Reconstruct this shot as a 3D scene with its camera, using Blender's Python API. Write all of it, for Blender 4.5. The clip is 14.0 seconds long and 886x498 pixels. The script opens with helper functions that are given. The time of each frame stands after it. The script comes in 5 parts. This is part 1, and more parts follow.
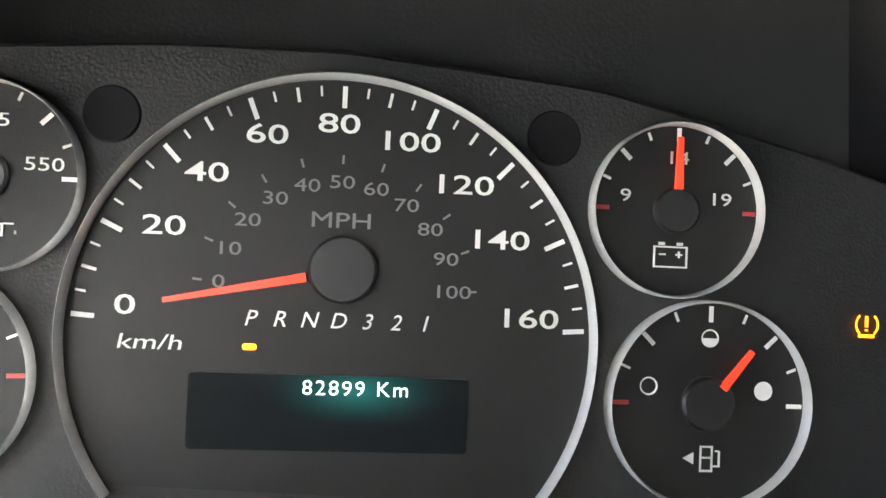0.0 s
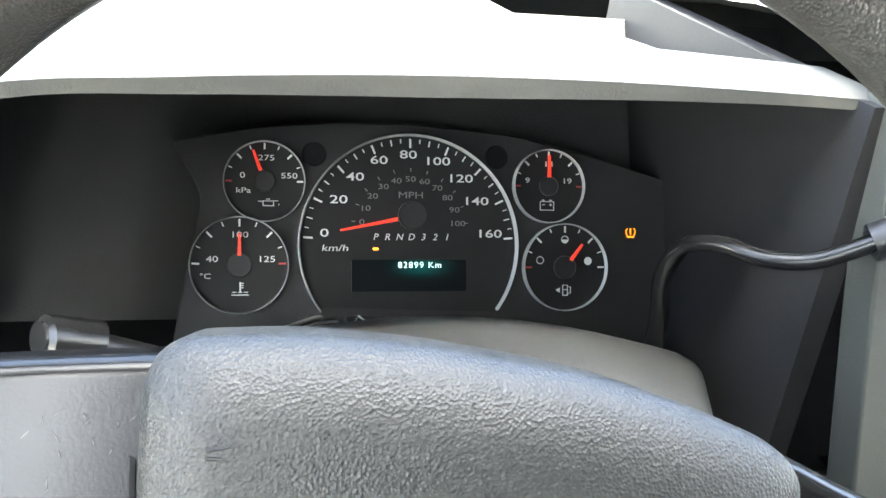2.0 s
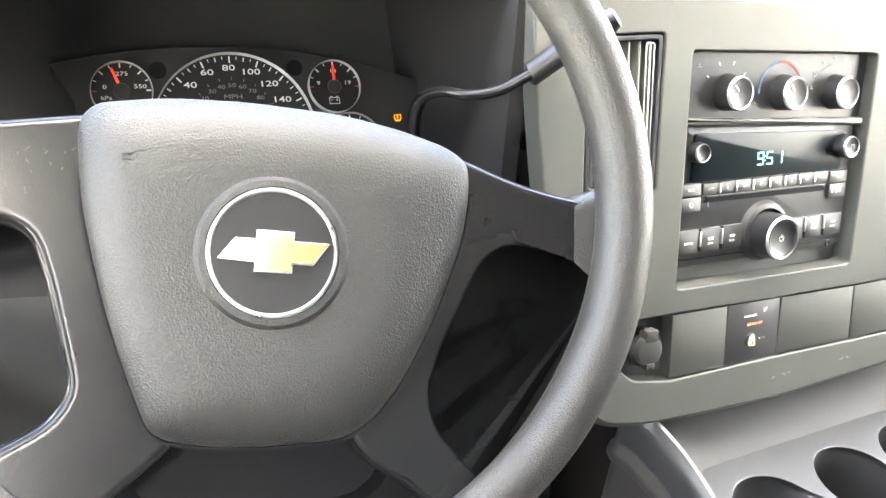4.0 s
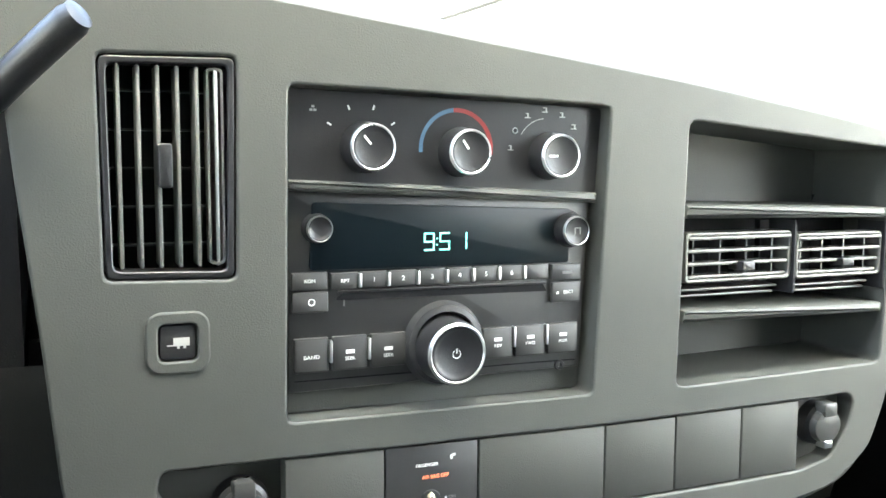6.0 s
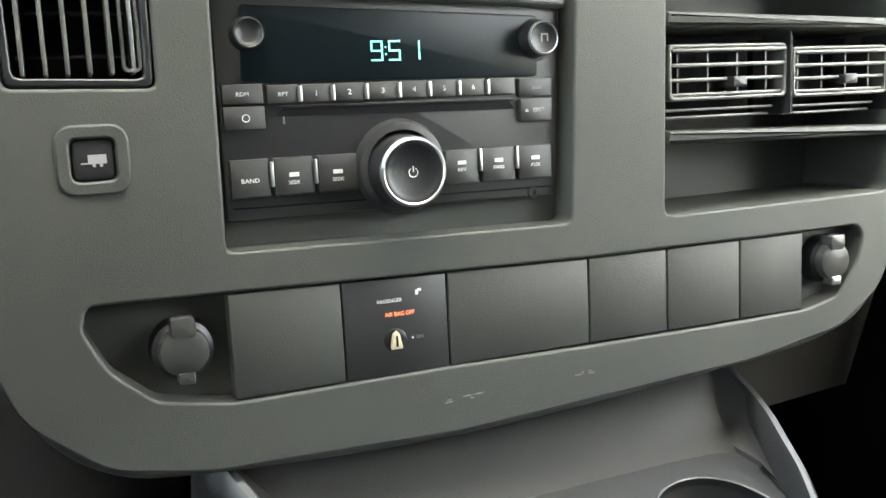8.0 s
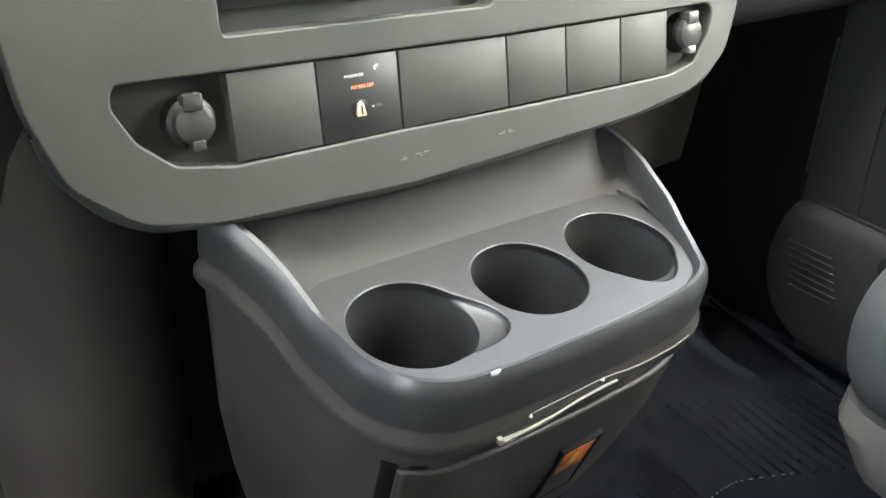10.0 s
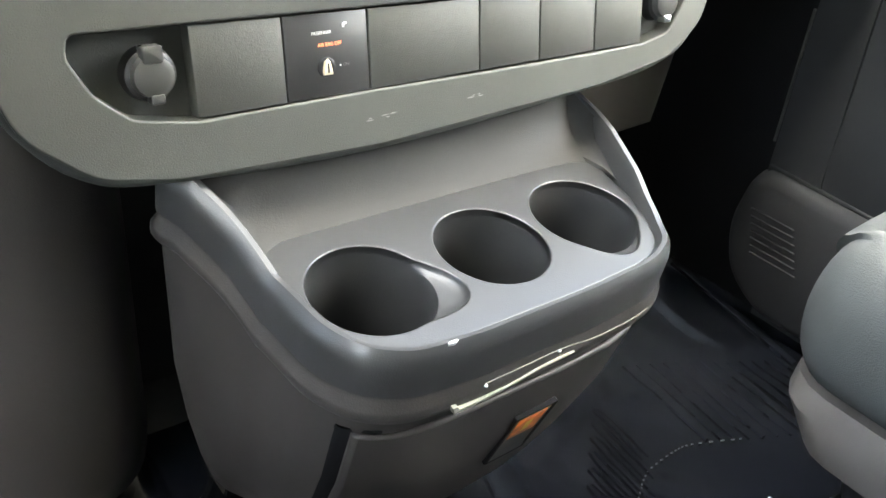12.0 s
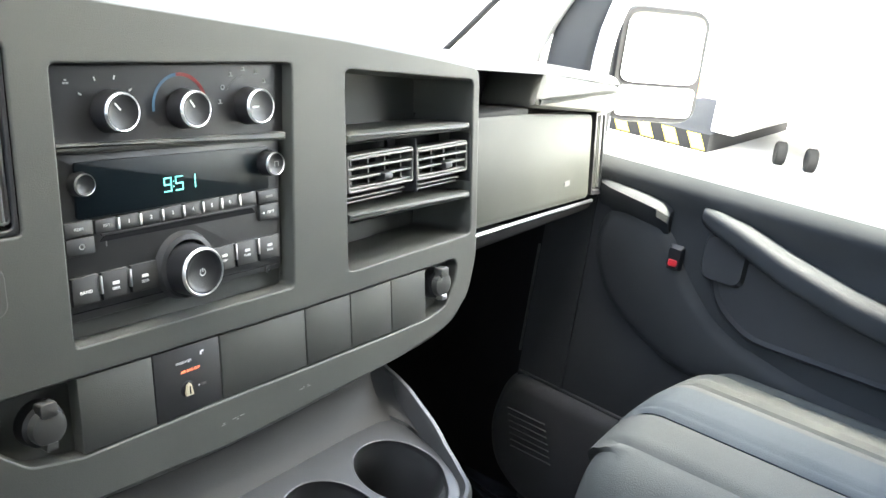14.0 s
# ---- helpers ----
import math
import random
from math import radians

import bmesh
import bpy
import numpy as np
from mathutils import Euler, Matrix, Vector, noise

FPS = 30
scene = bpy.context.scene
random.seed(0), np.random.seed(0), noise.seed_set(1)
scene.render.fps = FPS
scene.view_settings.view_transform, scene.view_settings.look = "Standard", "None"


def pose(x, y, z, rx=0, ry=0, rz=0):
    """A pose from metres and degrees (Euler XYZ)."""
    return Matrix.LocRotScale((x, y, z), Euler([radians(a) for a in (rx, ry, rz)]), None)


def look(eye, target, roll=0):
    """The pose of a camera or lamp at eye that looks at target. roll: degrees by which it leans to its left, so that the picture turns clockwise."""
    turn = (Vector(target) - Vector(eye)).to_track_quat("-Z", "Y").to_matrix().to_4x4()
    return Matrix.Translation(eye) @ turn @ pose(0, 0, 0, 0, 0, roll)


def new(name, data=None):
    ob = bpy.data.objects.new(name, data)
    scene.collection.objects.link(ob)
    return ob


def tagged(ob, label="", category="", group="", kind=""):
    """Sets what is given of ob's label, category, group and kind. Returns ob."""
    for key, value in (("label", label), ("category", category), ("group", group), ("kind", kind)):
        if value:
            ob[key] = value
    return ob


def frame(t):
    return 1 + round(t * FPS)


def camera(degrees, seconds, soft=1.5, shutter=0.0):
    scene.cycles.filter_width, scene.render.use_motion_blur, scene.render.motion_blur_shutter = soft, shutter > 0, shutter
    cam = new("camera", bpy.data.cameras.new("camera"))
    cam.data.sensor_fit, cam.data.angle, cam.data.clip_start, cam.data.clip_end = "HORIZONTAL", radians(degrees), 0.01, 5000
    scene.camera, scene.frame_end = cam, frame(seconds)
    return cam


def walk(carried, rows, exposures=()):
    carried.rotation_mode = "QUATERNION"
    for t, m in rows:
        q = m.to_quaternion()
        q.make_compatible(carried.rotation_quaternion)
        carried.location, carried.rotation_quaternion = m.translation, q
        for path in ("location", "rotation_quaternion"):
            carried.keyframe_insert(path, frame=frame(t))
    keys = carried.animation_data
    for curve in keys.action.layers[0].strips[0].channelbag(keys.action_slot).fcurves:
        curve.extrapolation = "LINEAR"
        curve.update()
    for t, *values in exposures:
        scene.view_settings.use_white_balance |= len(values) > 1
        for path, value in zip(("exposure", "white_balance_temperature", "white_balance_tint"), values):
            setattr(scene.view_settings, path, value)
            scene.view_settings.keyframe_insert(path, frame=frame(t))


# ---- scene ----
cam = camera(52.0, 14.0)
PATH = [
    (0, (-0.4506, 0.0049, 0.2312), (-0.104, 1.765, -0.652), 5.68),
    (0.5, (-0.4511, 0.0035, 0.2298), (-0.110, 1.766, -0.652), 5.46),
    (1, (-0.4652, -0.0359, 0.2506), (-0.096, 1.709, -0.655), 5.55),
    (1.5, (-0.4951, -0.1287, 0.2837), (-0.088, 1.624, -0.589), 5.16),
    (2, (-0.5700, -0.2845, 0.3524), (-0.031, 1.428, -0.529), 6.12),
    (2.5, (-0.6422, -0.3688, 0.3493), (0.043, 1.318, -0.479), 6.97),
    (3, (-0.6796, -0.4371, 0.3080), (0.085, 1.215, -0.521), 4.63),
    (3.5, (-0.6928, -0.4984, 0.3026), (0.109, 1.133, -0.531), 4.50),
    (3.8, (-0.6613, -0.5327, 0.3132), (0.173, 1.098, -0.490), 4.03),
    (4, (-0.6288, -0.5388, 0.3229), (0.243, 1.088, -0.448), 4.37),
    (4.2, (-0.5949, -0.5338, 0.3299), (0.339, 1.062, -0.433), 5.62),
    (6.3, (-0.1976, -0.4955, 0.2320), (0.569, 1.287, -0.253), 4.13),
    (6.5, (-0.1826, -0.5020, 0.2220), (0.622, 1.267, -0.250), 4.75),
    (7, (-0.1353, -0.5045, 0.1945), (0.692, 1.257, -0.267), 3.18),
    (7.5, (-0.1465, -0.4859, 0.1596), (0.601, 1.292, -0.369), 2.18),
    (7.7, (-0.1583, -0.4774, 0.1500), (0.566, 1.301, -0.407), 1.21),
    (9.8, (-0.3206, -0.5488, 0.1600), (0.670, 0.944, -0.728), 1.36),
    (10, (-0.3167, -0.5554, 0.1515), (0.694, 0.901, -0.774), 1.41),
    (10.5, (-0.3094, -0.5673, 0.1139), (0.704, 0.832, -0.893), 1.44),
    (11, (-0.2975, -0.5571, 0.0781), (0.649, 0.785, -1.063), 2.05),
    (11.5, (-0.2937, -0.5605, 0.0811), (0.655, 0.756, -1.089), 2.40),
    (12, (-0.3067, -0.5461, 0.1626), (0.734, 0.817, -0.867), 5.12),
    (12.5, (-0.3464, -0.5486, 0.2262), (0.777, 0.880, -0.608), 6.27),
    (13, (-0.3951, -0.5489, 0.2992), (0.823, 0.891, -0.367), 7.31),
    (13.5, (-0.4259, -0.5455, 0.3149), (0.932, 0.781, -0.314), 7.37),
    (14, (-0.4370, -0.5493, 0.3184), (1.099, 0.548, -0.341), 7.43),
]
EXPOSURES = [(0, 6.2, 6850, 1), (1.0, 6.6, 6850, 1), (1.5, 7.0, 6400, 1), (2.0, 5.6, 6350, -3), (2.5, 5.3, 6500, -2), (3, 5.35, 7000, 1), (3.5, 5.8, 7150, 2), (4.2, 6.15, 7050, 0), (6.5, 5.25, 6450, -6), (7.5, 4.92, 6650, -6), (9.8, 5.53, 7150, -5), (11.5, 5.95, 7050, -4), (12.5, 5.82, 6950, -3), (13, 5.85, 6300, -2), (13.5, 5.42, 6450, -2), (14, 4.95, 6450, -3)]
walk(cam, [(t, look(eye, target, roll)) for t, eye, target, roll in PATH], EXPOSURES)

# ---- light ----
world = bpy.data.worlds.new("sky")
scene.world = world
world.use_nodes = True
wn = world.node_tree
sky = wn.nodes.new("ShaderNodeTexSky")
sky.sky_type, sky.sun_disc = "NISHITA", False
sky.sun_elevation, sky.sun_rotation = radians(56), radians(174)
sky.air_density, sky.dust_density, sky.ozone_density = 0.5, 7.0, 0.5
wn.nodes["Background"].inputs[1].default_value = 0.15
wn.links.new(sky.outputs[0], wn.nodes["Background"].inputs[0])
sun_data = bpy.data.lights.new("sun", "SUN")
sun_data.energy, sun_data.angle, sun_data.color = 3.0, radians(6), (1.0, 0.96, 0.9)
sun = new("sun", sun_data)
sun.matrix_world = look((0, 0, 5), (-0.10, 1.0, 3.47))


# ---- materials ----
def material(name, color, rough=0.5, metal=0.0, grain=0.0, size=400.0, vary=0.12, big=6.0, emit=None, strength=1.0, coat=0.0, kind="noise", spec=0.5):
    m = bpy.data.materials.new(name)
    m.use_nodes = True
    nt = m.node_tree
    b = nt.nodes["Principled BSDF"]
    b.inputs["Roughness"].default_value, b.inputs["Metallic"].default_value = rough, metal
    b.inputs["Coat Weight"].default_value = coat
    b.inputs["Specular IOR Level"].default_value = spec
    co = nt.nodes.new("ShaderNodeTexCoord")
    n1 = nt.nodes.new("ShaderNodeTexNoise")
    n1.inputs["Scale"].default_value, n1.inputs["Detail"].default_value = big, 5
    nt.links.new(co.outputs["Object"], n1.inputs["Vector"])
    ramp = nt.nodes.new("ShaderNodeMapRange")
    ramp.inputs["From Min"].default_value, ramp.inputs["From Max"].default_value = 0.3, 0.7
    ramp.inputs["To Min"].default_value, ramp.inputs["To Max"].default_value = 1 - vary, 1 + vary
    nt.links.new(n1.outputs["Fac"], ramp.inputs["Value"])
    mix = nt.nodes.new("ShaderNodeMix")
    mix.data_type, mix.blend_type = "RGBA", "MULTIPLY"
    mix.inputs[0].default_value = 1.0
    mix.inputs[6].default_value = (*color, 1)
    nt.links.new(ramp.outputs[0], mix.inputs[7])
    nt.links.new(mix.outputs[2], b.inputs["Base Color"])
    rr = nt.nodes.new("ShaderNodeMapRange")
    rr.inputs["To Min"].default_value, rr.inputs["To Max"].default_value = max(rough - 0.03, 0.02), min(rough + 0.03, 1)
    n3 = nt.nodes.new("ShaderNodeTexNoise")
    n3.inputs["Scale"].default_value, n3.inputs["Detail"].default_value = big * 5, 4
    nt.links.new(co.outputs["Object"], n3.inputs["Vector"])
    nt.links.new(n3.outputs["Fac"], rr.inputs["Value"])
    nt.links.new(rr.outputs[0], b.inputs["Roughness"])
    if grain:
        if kind == "leather":
            n2 = nt.nodes.new("ShaderNodeTexVoronoi")
            n2.feature = "F1"
            out = n2.outputs["Distance"]
        else:
            n2 = nt.nodes.new("ShaderNodeTexNoise")
            n2.inputs["Detail"].default_value = 3
            out = n2.outputs["Fac"]
        n2.inputs["Scale"].default_value = size
        nt.links.new(co.outputs["Object"], n2.inputs["Vector"])
        bump = nt.nodes.new("ShaderNodeBump")
        bump.inputs["Strength"].default_value, bump.inputs["Distance"].default_value = grain, 0.0006
        nt.links.new(out, bump.inputs["Height"])
        nt.links.new(bump.outputs[0], b.inputs["Normal"])
    if emit:
        b.inputs["Emission Color"].default_value = (*emit, 1)
        b.inputs["Emission Strength"].default_value = strength
    return m


DASH = material("grey_dash_plastic", (0.058, 0.060, 0.054), 0.48, grain=0.35, size=900, spec=0.28)
DASH_DARK = material("dark_dash_and_shade", (0.022, 0.022, 0.023), 0.7, grain=0.35, size=900, spec=0.12)
DASH_TOP = material("dash_top_vinyl", (0.085, 0.086, 0.08), 0.6, grain=0.5, size=700, spec=0.4)
BLACK = material("black_plastic", (0.012, 0.012, 0.013), 0.38, grain=0.15, size=900)
BLACK_MATT = material("matt_black_and_shade", (0.008, 0.008, 0.009), 0.7, spec=0.12)
RADIO = material("radio_plastic", (0.022, 0.022, 0.022), 0.42, grain=0.15, size=1200)
BUTTON = material("button_plastic", (0.022, 0.022, 0.021), 0.45)
DISPLAY = material("display_glass", (0.004, 0.007, 0.009), 0.35, spec=0.2)
CHROME = material("chrome", (0.9, 0.9, 0.88), 0.28, metal=1.0, vary=0.05)
SATIN = material("satin_silver", (0.55, 0.55, 0.53), 0.3, metal=1.0, vary=0.08)
WHITE = material("white_print", (0.7, 0.7, 0.68), 0.5)
GREY_PRINT = material("grey_print", (0.16, 0.16, 0.155), 0.5)
MID_PRINT = material("mid_grey_print", (0.32, 0.32, 0.31), 0.5)
RED_PRINT = material("red_print", (0.35, 0.03, 0.03), 0.5)
NEEDLE = material("orange_needle", (0.8, 0.045, 0.02), 0.4, emit=(1.0, 0.05, 0.02), strength=0.012)
FACE = material("dial_face", (0.010, 0.010, 0.010), 0.5, grain=0.1, size=1500, spec=0.3)
BRIGHT = material("bright_trim", (0.9, 0.9, 0.88), 0.22, metal=0.45, vary=0.1)
BEZEL = material("cluster_plate", (0.017, 0.017, 0.017), 0.55, grain=0.5, size=1200, spec=0.35)
AMBER = material("amber_lamp", (0.9, 0.35, 0.02), 0.5, emit=(1.0, 0.25, 0.01), strength=0.07)
CYAN = material("cyan_digits", (0.4, 0.9, 0.9), 0.5, emit=(0.12, 1.0, 0.78), strength=0.05)
ODO = material("odometer_digits", (0.8, 0.9, 0.9), 0.5, emit=(0.75, 1.0, 0.95), strength=0.04)
RED_LAMP = material("red_lamp", (0.8, 0.2, 0.1), 0.5, emit=(1.0, 0.25, 0.12), strength=0.05)
BLUE_ARC = material("blue_print", (0.045, 0.10, 0.17), 0.5)
RED_ARC = material("red_arc_print", (0.24, 0.03, 0.03), 0.5)
LEATHER = material("grained_wheel_vinyl", (0.036, 0.034, 0.031), 0.35, grain=0.5, size=820, kind="leather", vary=0.1)
PAD = material("grained_pad_vinyl", (0.0185, 0.0183, 0.017), 0.42, grain=0.55, size=850, kind="leather", vary=0.08, spec=0.5)
PAD.node_tree.nodes["Principled BSDF"].inputs["Sheen Weight"].default_value = 0.10
PAD.node_tree.nodes["Principled BSDF"].inputs["Sheen Roughness"].default_value = 0.35
SPOKE = material("smooth_spoke_plastic", (0.009, 0.009, 0.0095), 0.24, grain=0.1, size=700, vary=0.3, spec=0.32)
SPOKE_GREY = material("grey_spoke_plastic", (0.035, 0.035, 0.033), 0.36, grain=0.25, size=700)
GLOVE = material("airbag_cover_plastic", (0.044, 0.046, 0.040), 0.5, grain=0.35, size=900, spec=0.22)
KNEE = material("knee_panel_plastic", (0.036, 0.036, 0.035), 0.6, grain=0.35, size=900, spec=0.2)
SHROUD = material("column_plastic", (0.042, 0.043, 0.043), 0.34, grain=0.2, size=700, spec=0.6)
GOLD = material("gold_foil", (0.46, 0.35, 0.16), 0.4, metal=0.4, vary=0.08, big=60)
CONSOLE = material("console_plastic", (0.043, 0.039, 0.036), 0.4, grain=0.3, size=800, spec=0.36)
TRAY = material("tray_plastic", (0.035, 0.035, 0.035), 0.33, grain=0.25, size=900, vary=0.05, spec=0.6)
TRAY_WALL = material("tray_wall_plastic", (0.034, 0.033, 0.031), 0.5, grain=0.3, size=900, vary=0.06, spec=0.14)
RUBBER = material("black_rubber_mat", (0.006, 0.007, 0.010), 0.21, grain=0.5, size=45, vary=0.3, big=9, spec=0.28)
VANE = material("grey_vane_plastic", (0.11, 0.11, 0.10), 0.35)
SKIRT = material("taupe_seat_plastic", (0.15, 0.135, 0.12), 0.5, grain=0.4, size=700)
ROW = material("grey_blank_plastic", (0.045, 0.046, 0.041), 0.55, grain=0.35, size=900, spec=0.35)
HOOD = material("black_hood_lining", (0.042, 0.042, 0.041), 0.7, grain=0.4, size=800, spec=0.3)
FABRIC = material("grey_seat_cloth", (0.066, 0.069, 0.064), 0.95, grain=1.0, size=650, vary=0.1)
FABRIC_BLUE = material("blue_grey_seat_cloth", (0.048, 0.057, 0.063), 0.95, grain=1.0, size=650, vary=0.1)
LIT_CLOTH = material("lit_beige_seat_cloth", (0.19, 0.182, 0.155), 0.95, grain=1.0, size=420, vary=0.1)
DOOR = material("door_panel_plastic", (0.032, 0.033, 0.034), 0.65, grain=0.5, size=700, spec=0.2)
DOOR_DARK = material("dark_door_plastic", (0.035, 0.035, 0.036), 0.6, grain=0.4, size=700, spec=0.35)
HEADLINER = material("headliner_cloth", (0.15, 0.148, 0.14), 0.95, grain=0.6, size=500)
PAINT = material("white_van_paint", (0.78, 0.78, 0.76), 0.35, coat=0.4, vary=0.03)
CONCRETE = material("pale_concrete", (0.42, 0.41, 0.39), 0.85, grain=0.6, size=20, vary=0.12, big=0.8)
TYRE = material("tyre_rubber", (0.012, 0.012, 0.012), 0.85, spec=0.1)
YELLOW = material("yellow_tape", (0.75, 0.52, 0.04), 0.5)
ORANGE_LENS = material("orange_lens", (0.75, 0.16, 0.04), 0.3)
MIRROR = material("mirror_glass", (0.85, 0.86, 0.86), 0.03, metal=1.0, vary=0.02)
WALL = material("pale_wall_paint", (0.75, 0.74, 0.71), 0.8, grain=0.3, size=30, vary=0.05, big=0.6)
BROKEN = material("raw_broken_plastic", (0.34, 0.32, 0.26), 0.7, grain=0.6, size=500)
LIGHTER = material("clear_socket_cap", (0.048, 0.048, 0.045), 0.28, vary=0.25)


# ---- mesh helpers ----
def part(name, bm, mat, parent=None, label="", smooth=True, bevel=0.0, seg=2):
    me = bpy.data.meshes.new(name)
    bmesh.ops.recalc_face_normals(bm, faces=bm.faces)
    bm.to_mesh(me)
    bm.free()
    me.materials.append(mat)
    ob = new(name, me)
    if smooth:
        me.shade_smooth()
        me.set_sharp_from_angle(angle=radians(38))
    if bevel:
        mod = ob.modifiers.new("bevel", "BEVEL")
        mod.width, mod.segments, mod.limit_method, mod.angle_limit = bevel, seg, "ANGLE", radians(40)
        mod.harden_normals = False
    if parent is not None:
        ob.parent = parent
    if label:
        ob["label"] = label
    return ob


def empty(name, m=None):
    ob = new(name)
    if m is not None:
        ob.matrix_world = m
    return ob


def axes(o, u, v):
    """A frame with x along u, y along v and z out of the face."""
    u, v = Vector(u).normalized(), Vector(v)
    n = u.cross(v).normalized()
    v = n.cross(u)
    return Matrix(((u.x, v.x, n.x, o[0]), (u.y, v.y, n.y, o[1]), (u.z, v.z, n.z, o[2]), (0, 0, 0, 1)))


def add_box(bm, x0, x1, y0, y1, z0, z1):
    vs = [bm.verts.new((x, y, z)) for x in (x0, x1) for y in (y0, y1) for z in (z0, z1)]
    for f in ((0, 1, 3, 2), (4, 6, 7, 5), (0, 4, 5, 1), (2, 3, 7, 6), (0, 2, 6, 4), (1, 5, 7, 3)):
        bm.faces.new([vs[i] for i in f])
    return bm


def box(x0, x1, y0, y1, z0, z1):
    return add_box(bmesh.new(), x0, x1, y0, y1, z0, z1)


def rounded(x0, x1, y0, y1, r, n=4):
    """The corners of a rounded rectangle, anticlockwise."""
    out = []
    for cx, cy, a in ((x1 - r, y1 - r, 0), (x0 + r, y1 - r, 90), (x0 + r, y0 + r, 180), (x1 - r, y0 + r, 270)):
        for i in range(n + 1):
            t = radians(a + 90 * i / n)
            out.append((cx + r * math.cos(t), cy + r * math.sin(t)))
    return out


def soften(pts, r, n=4):
    """Rounds the corners of a polygon."""
    out, k = [], len(pts)
    for i in range(k):
        p, a, b = Vector(pts[i]), Vector(pts[i - 1]), Vector(pts[(i + 1) % k])
        d1, d2 = (a - p), (b - p)
        s = min(r, d1.length * 0.45, d2.length * 0.45)
        p1, p2 = p + d1.normalized() * s, p + d2.normalized() * s
        for j in range(n + 1):
            t = j / n
            q = p1 * (1 - t) ** 2 + p * 2 * t * (1 - t) + p2 * t * t
            out.append((q.x, q.y))
    return out


def loft(loops, cap0=True, cap1=True, closed=True, bm=None):
    """Skins loops of the same number of 3D points."""
    bm = bm or bmesh.new()
    rows = [[bm.verts.new(p) for p in loop] for loop in loops]
    k = len(rows[0])
    for a, b in zip(rows, rows[1:]):
        for i in range(k if closed else k - 1):
            j = (i + 1) % k
            bm.faces.new((a[i], a[j], b[j], b[i]))
    if cap0 and closed:
        bm.faces.new(rows[0][::-1])
    if cap1 and closed:
        bm.faces.new(rows[-1])
    return bm


def inset(pts, d):
    """Moves a polygon's corners inwards by about d."""
    out, k = [], len(pts)
    area = sum(pts[i - 1][0] * pts[i][1] - pts[i][0] * pts[i - 1][1] for i in range(k))
    s = 1 if area > 0 else -1
    for i in range(k):
        a, p, b = Vector(pts[i - 1]), Vector(pts[i]), Vector(pts[(i + 1) % k])
        n1 = Vector((-(p - a).y, (p - a).x))
        n2 = Vector((-(b - p).y, (b - p).x))
        n = (n1.normalized() if n1.length > 1e-9 else n2.normalized()) + (n2.normalized() if n2.length > 1e-9 else n1.normalized())
        n = n.normalized() if n.length > 1e-6 else Vector((0, 0))
        out.append((p.x + s * d * n.x, p.y + s * d * n.y))
    return out


def prism(pts, z0, z1, ch=0.0, bm=None):
    """A polygon with thickness, its upper edge chamfered by ch."""
    loops = [[(x, y, z0) for x, y in pts]]
    if ch:
        loops.append([(x, y, z1 - ch) for x, y in pts])
        loops.append([(x, y, z1 - ch * 0.3) for x, y in inset(pts, ch * 0.35)])
        loops.append([(x, y, z1) for x, y in inset(pts, ch)])
    else:
        loops.append([(x, y, z1) for x, y in pts])
    return loft(loops, bm=bm)


def plate(outline, holes, z0, z1, bend=None):
    """A plate with holes right through it."""
    bm = bmesh.new()
    edges = []
    for loop in [outline, *holes]:
        vs = [bm.verts.new((x, y, z1)) for x, y in loop]
        edges += [bm.edges.new((vs[i], vs[(i + 1) % len(vs)])) for i in range(len(vs))]
    bmesh.ops.triangle_fill(bm, use_beauty=True, use_dissolve=False, edges=edges, normal=(0, 0, 1))
    got = bmesh.ops.extrude_face_region(bm, geom=bm.faces[:])
    for v in got["geom"]:
        if isinstance(v, bmesh.types.BMVert):
            v.co.z = z0
    return bm


def lathe(profile, cx=0.0, cy=0.0, seg=40, bm=None, a0=0.0, a1=360.0):
    """Turns a profile of (radius, z) about the z axis through (cx, cy)."""
    bm = bm or bmesh.new()
    full = a1 - a0 >= 360
    n = seg if full else seg + 1
    rows = []
    for i in range(n):
        t = radians(a0 + (a1 - a0) * i / seg)
        rows.append([bm.verts.new((cx + r * math.cos(t), cy + r * math.sin(t), z)) for r, z in profile])
    for i in range(seg):
        a, b = rows[i], rows[(i + 1) % n]
        for j in range(len(profile) - 1):
            bm.faces.new((a[j], b[j], b[j + 1], a[j + 1]))
    bmesh.ops.remove_doubles(bm, verts=bm.verts, dist=1e-7)
    return bm


def tube(points, radius, seg=12, bm=None, closed=False, flat=1.0):
    """A round bar along points; radius is a number or one for each point."""
    pts = [Vector(p) for p in points]
    radii = radius if isinstance(radius, (list, tuple)) else [radius] * len(pts)
    loops, up = [], None
    for i, p in enumerate(pts):
        a = pts[i - 1] if i or closed else p
        b = pts[(i + 1) % len(pts)] if i + 1 < len(pts) or closed else p
        d = (b - a).normalized()
        if up is None:
            up = Vector((0, 0, 1)) if abs(d.z) < 0.9 else Vector((1, 0, 0))
        s = d.cross(up).normalized()
        up = s.cross(d).normalized()
        loops.append([p + radii[i] * (math.cos(2 * math.pi * k / seg) * s + flat * math.sin(2 * math.pi * k / seg) * up) for k in range(seg)])
    if closed:
        loops.append(loops[0])
        bm = loft(loops, False, False, bm=bm)
        bmesh.ops.remove_doubles(bm, verts=bm.verts, dist=1e-7)
        return bm
    return loft(loops, bm=bm)


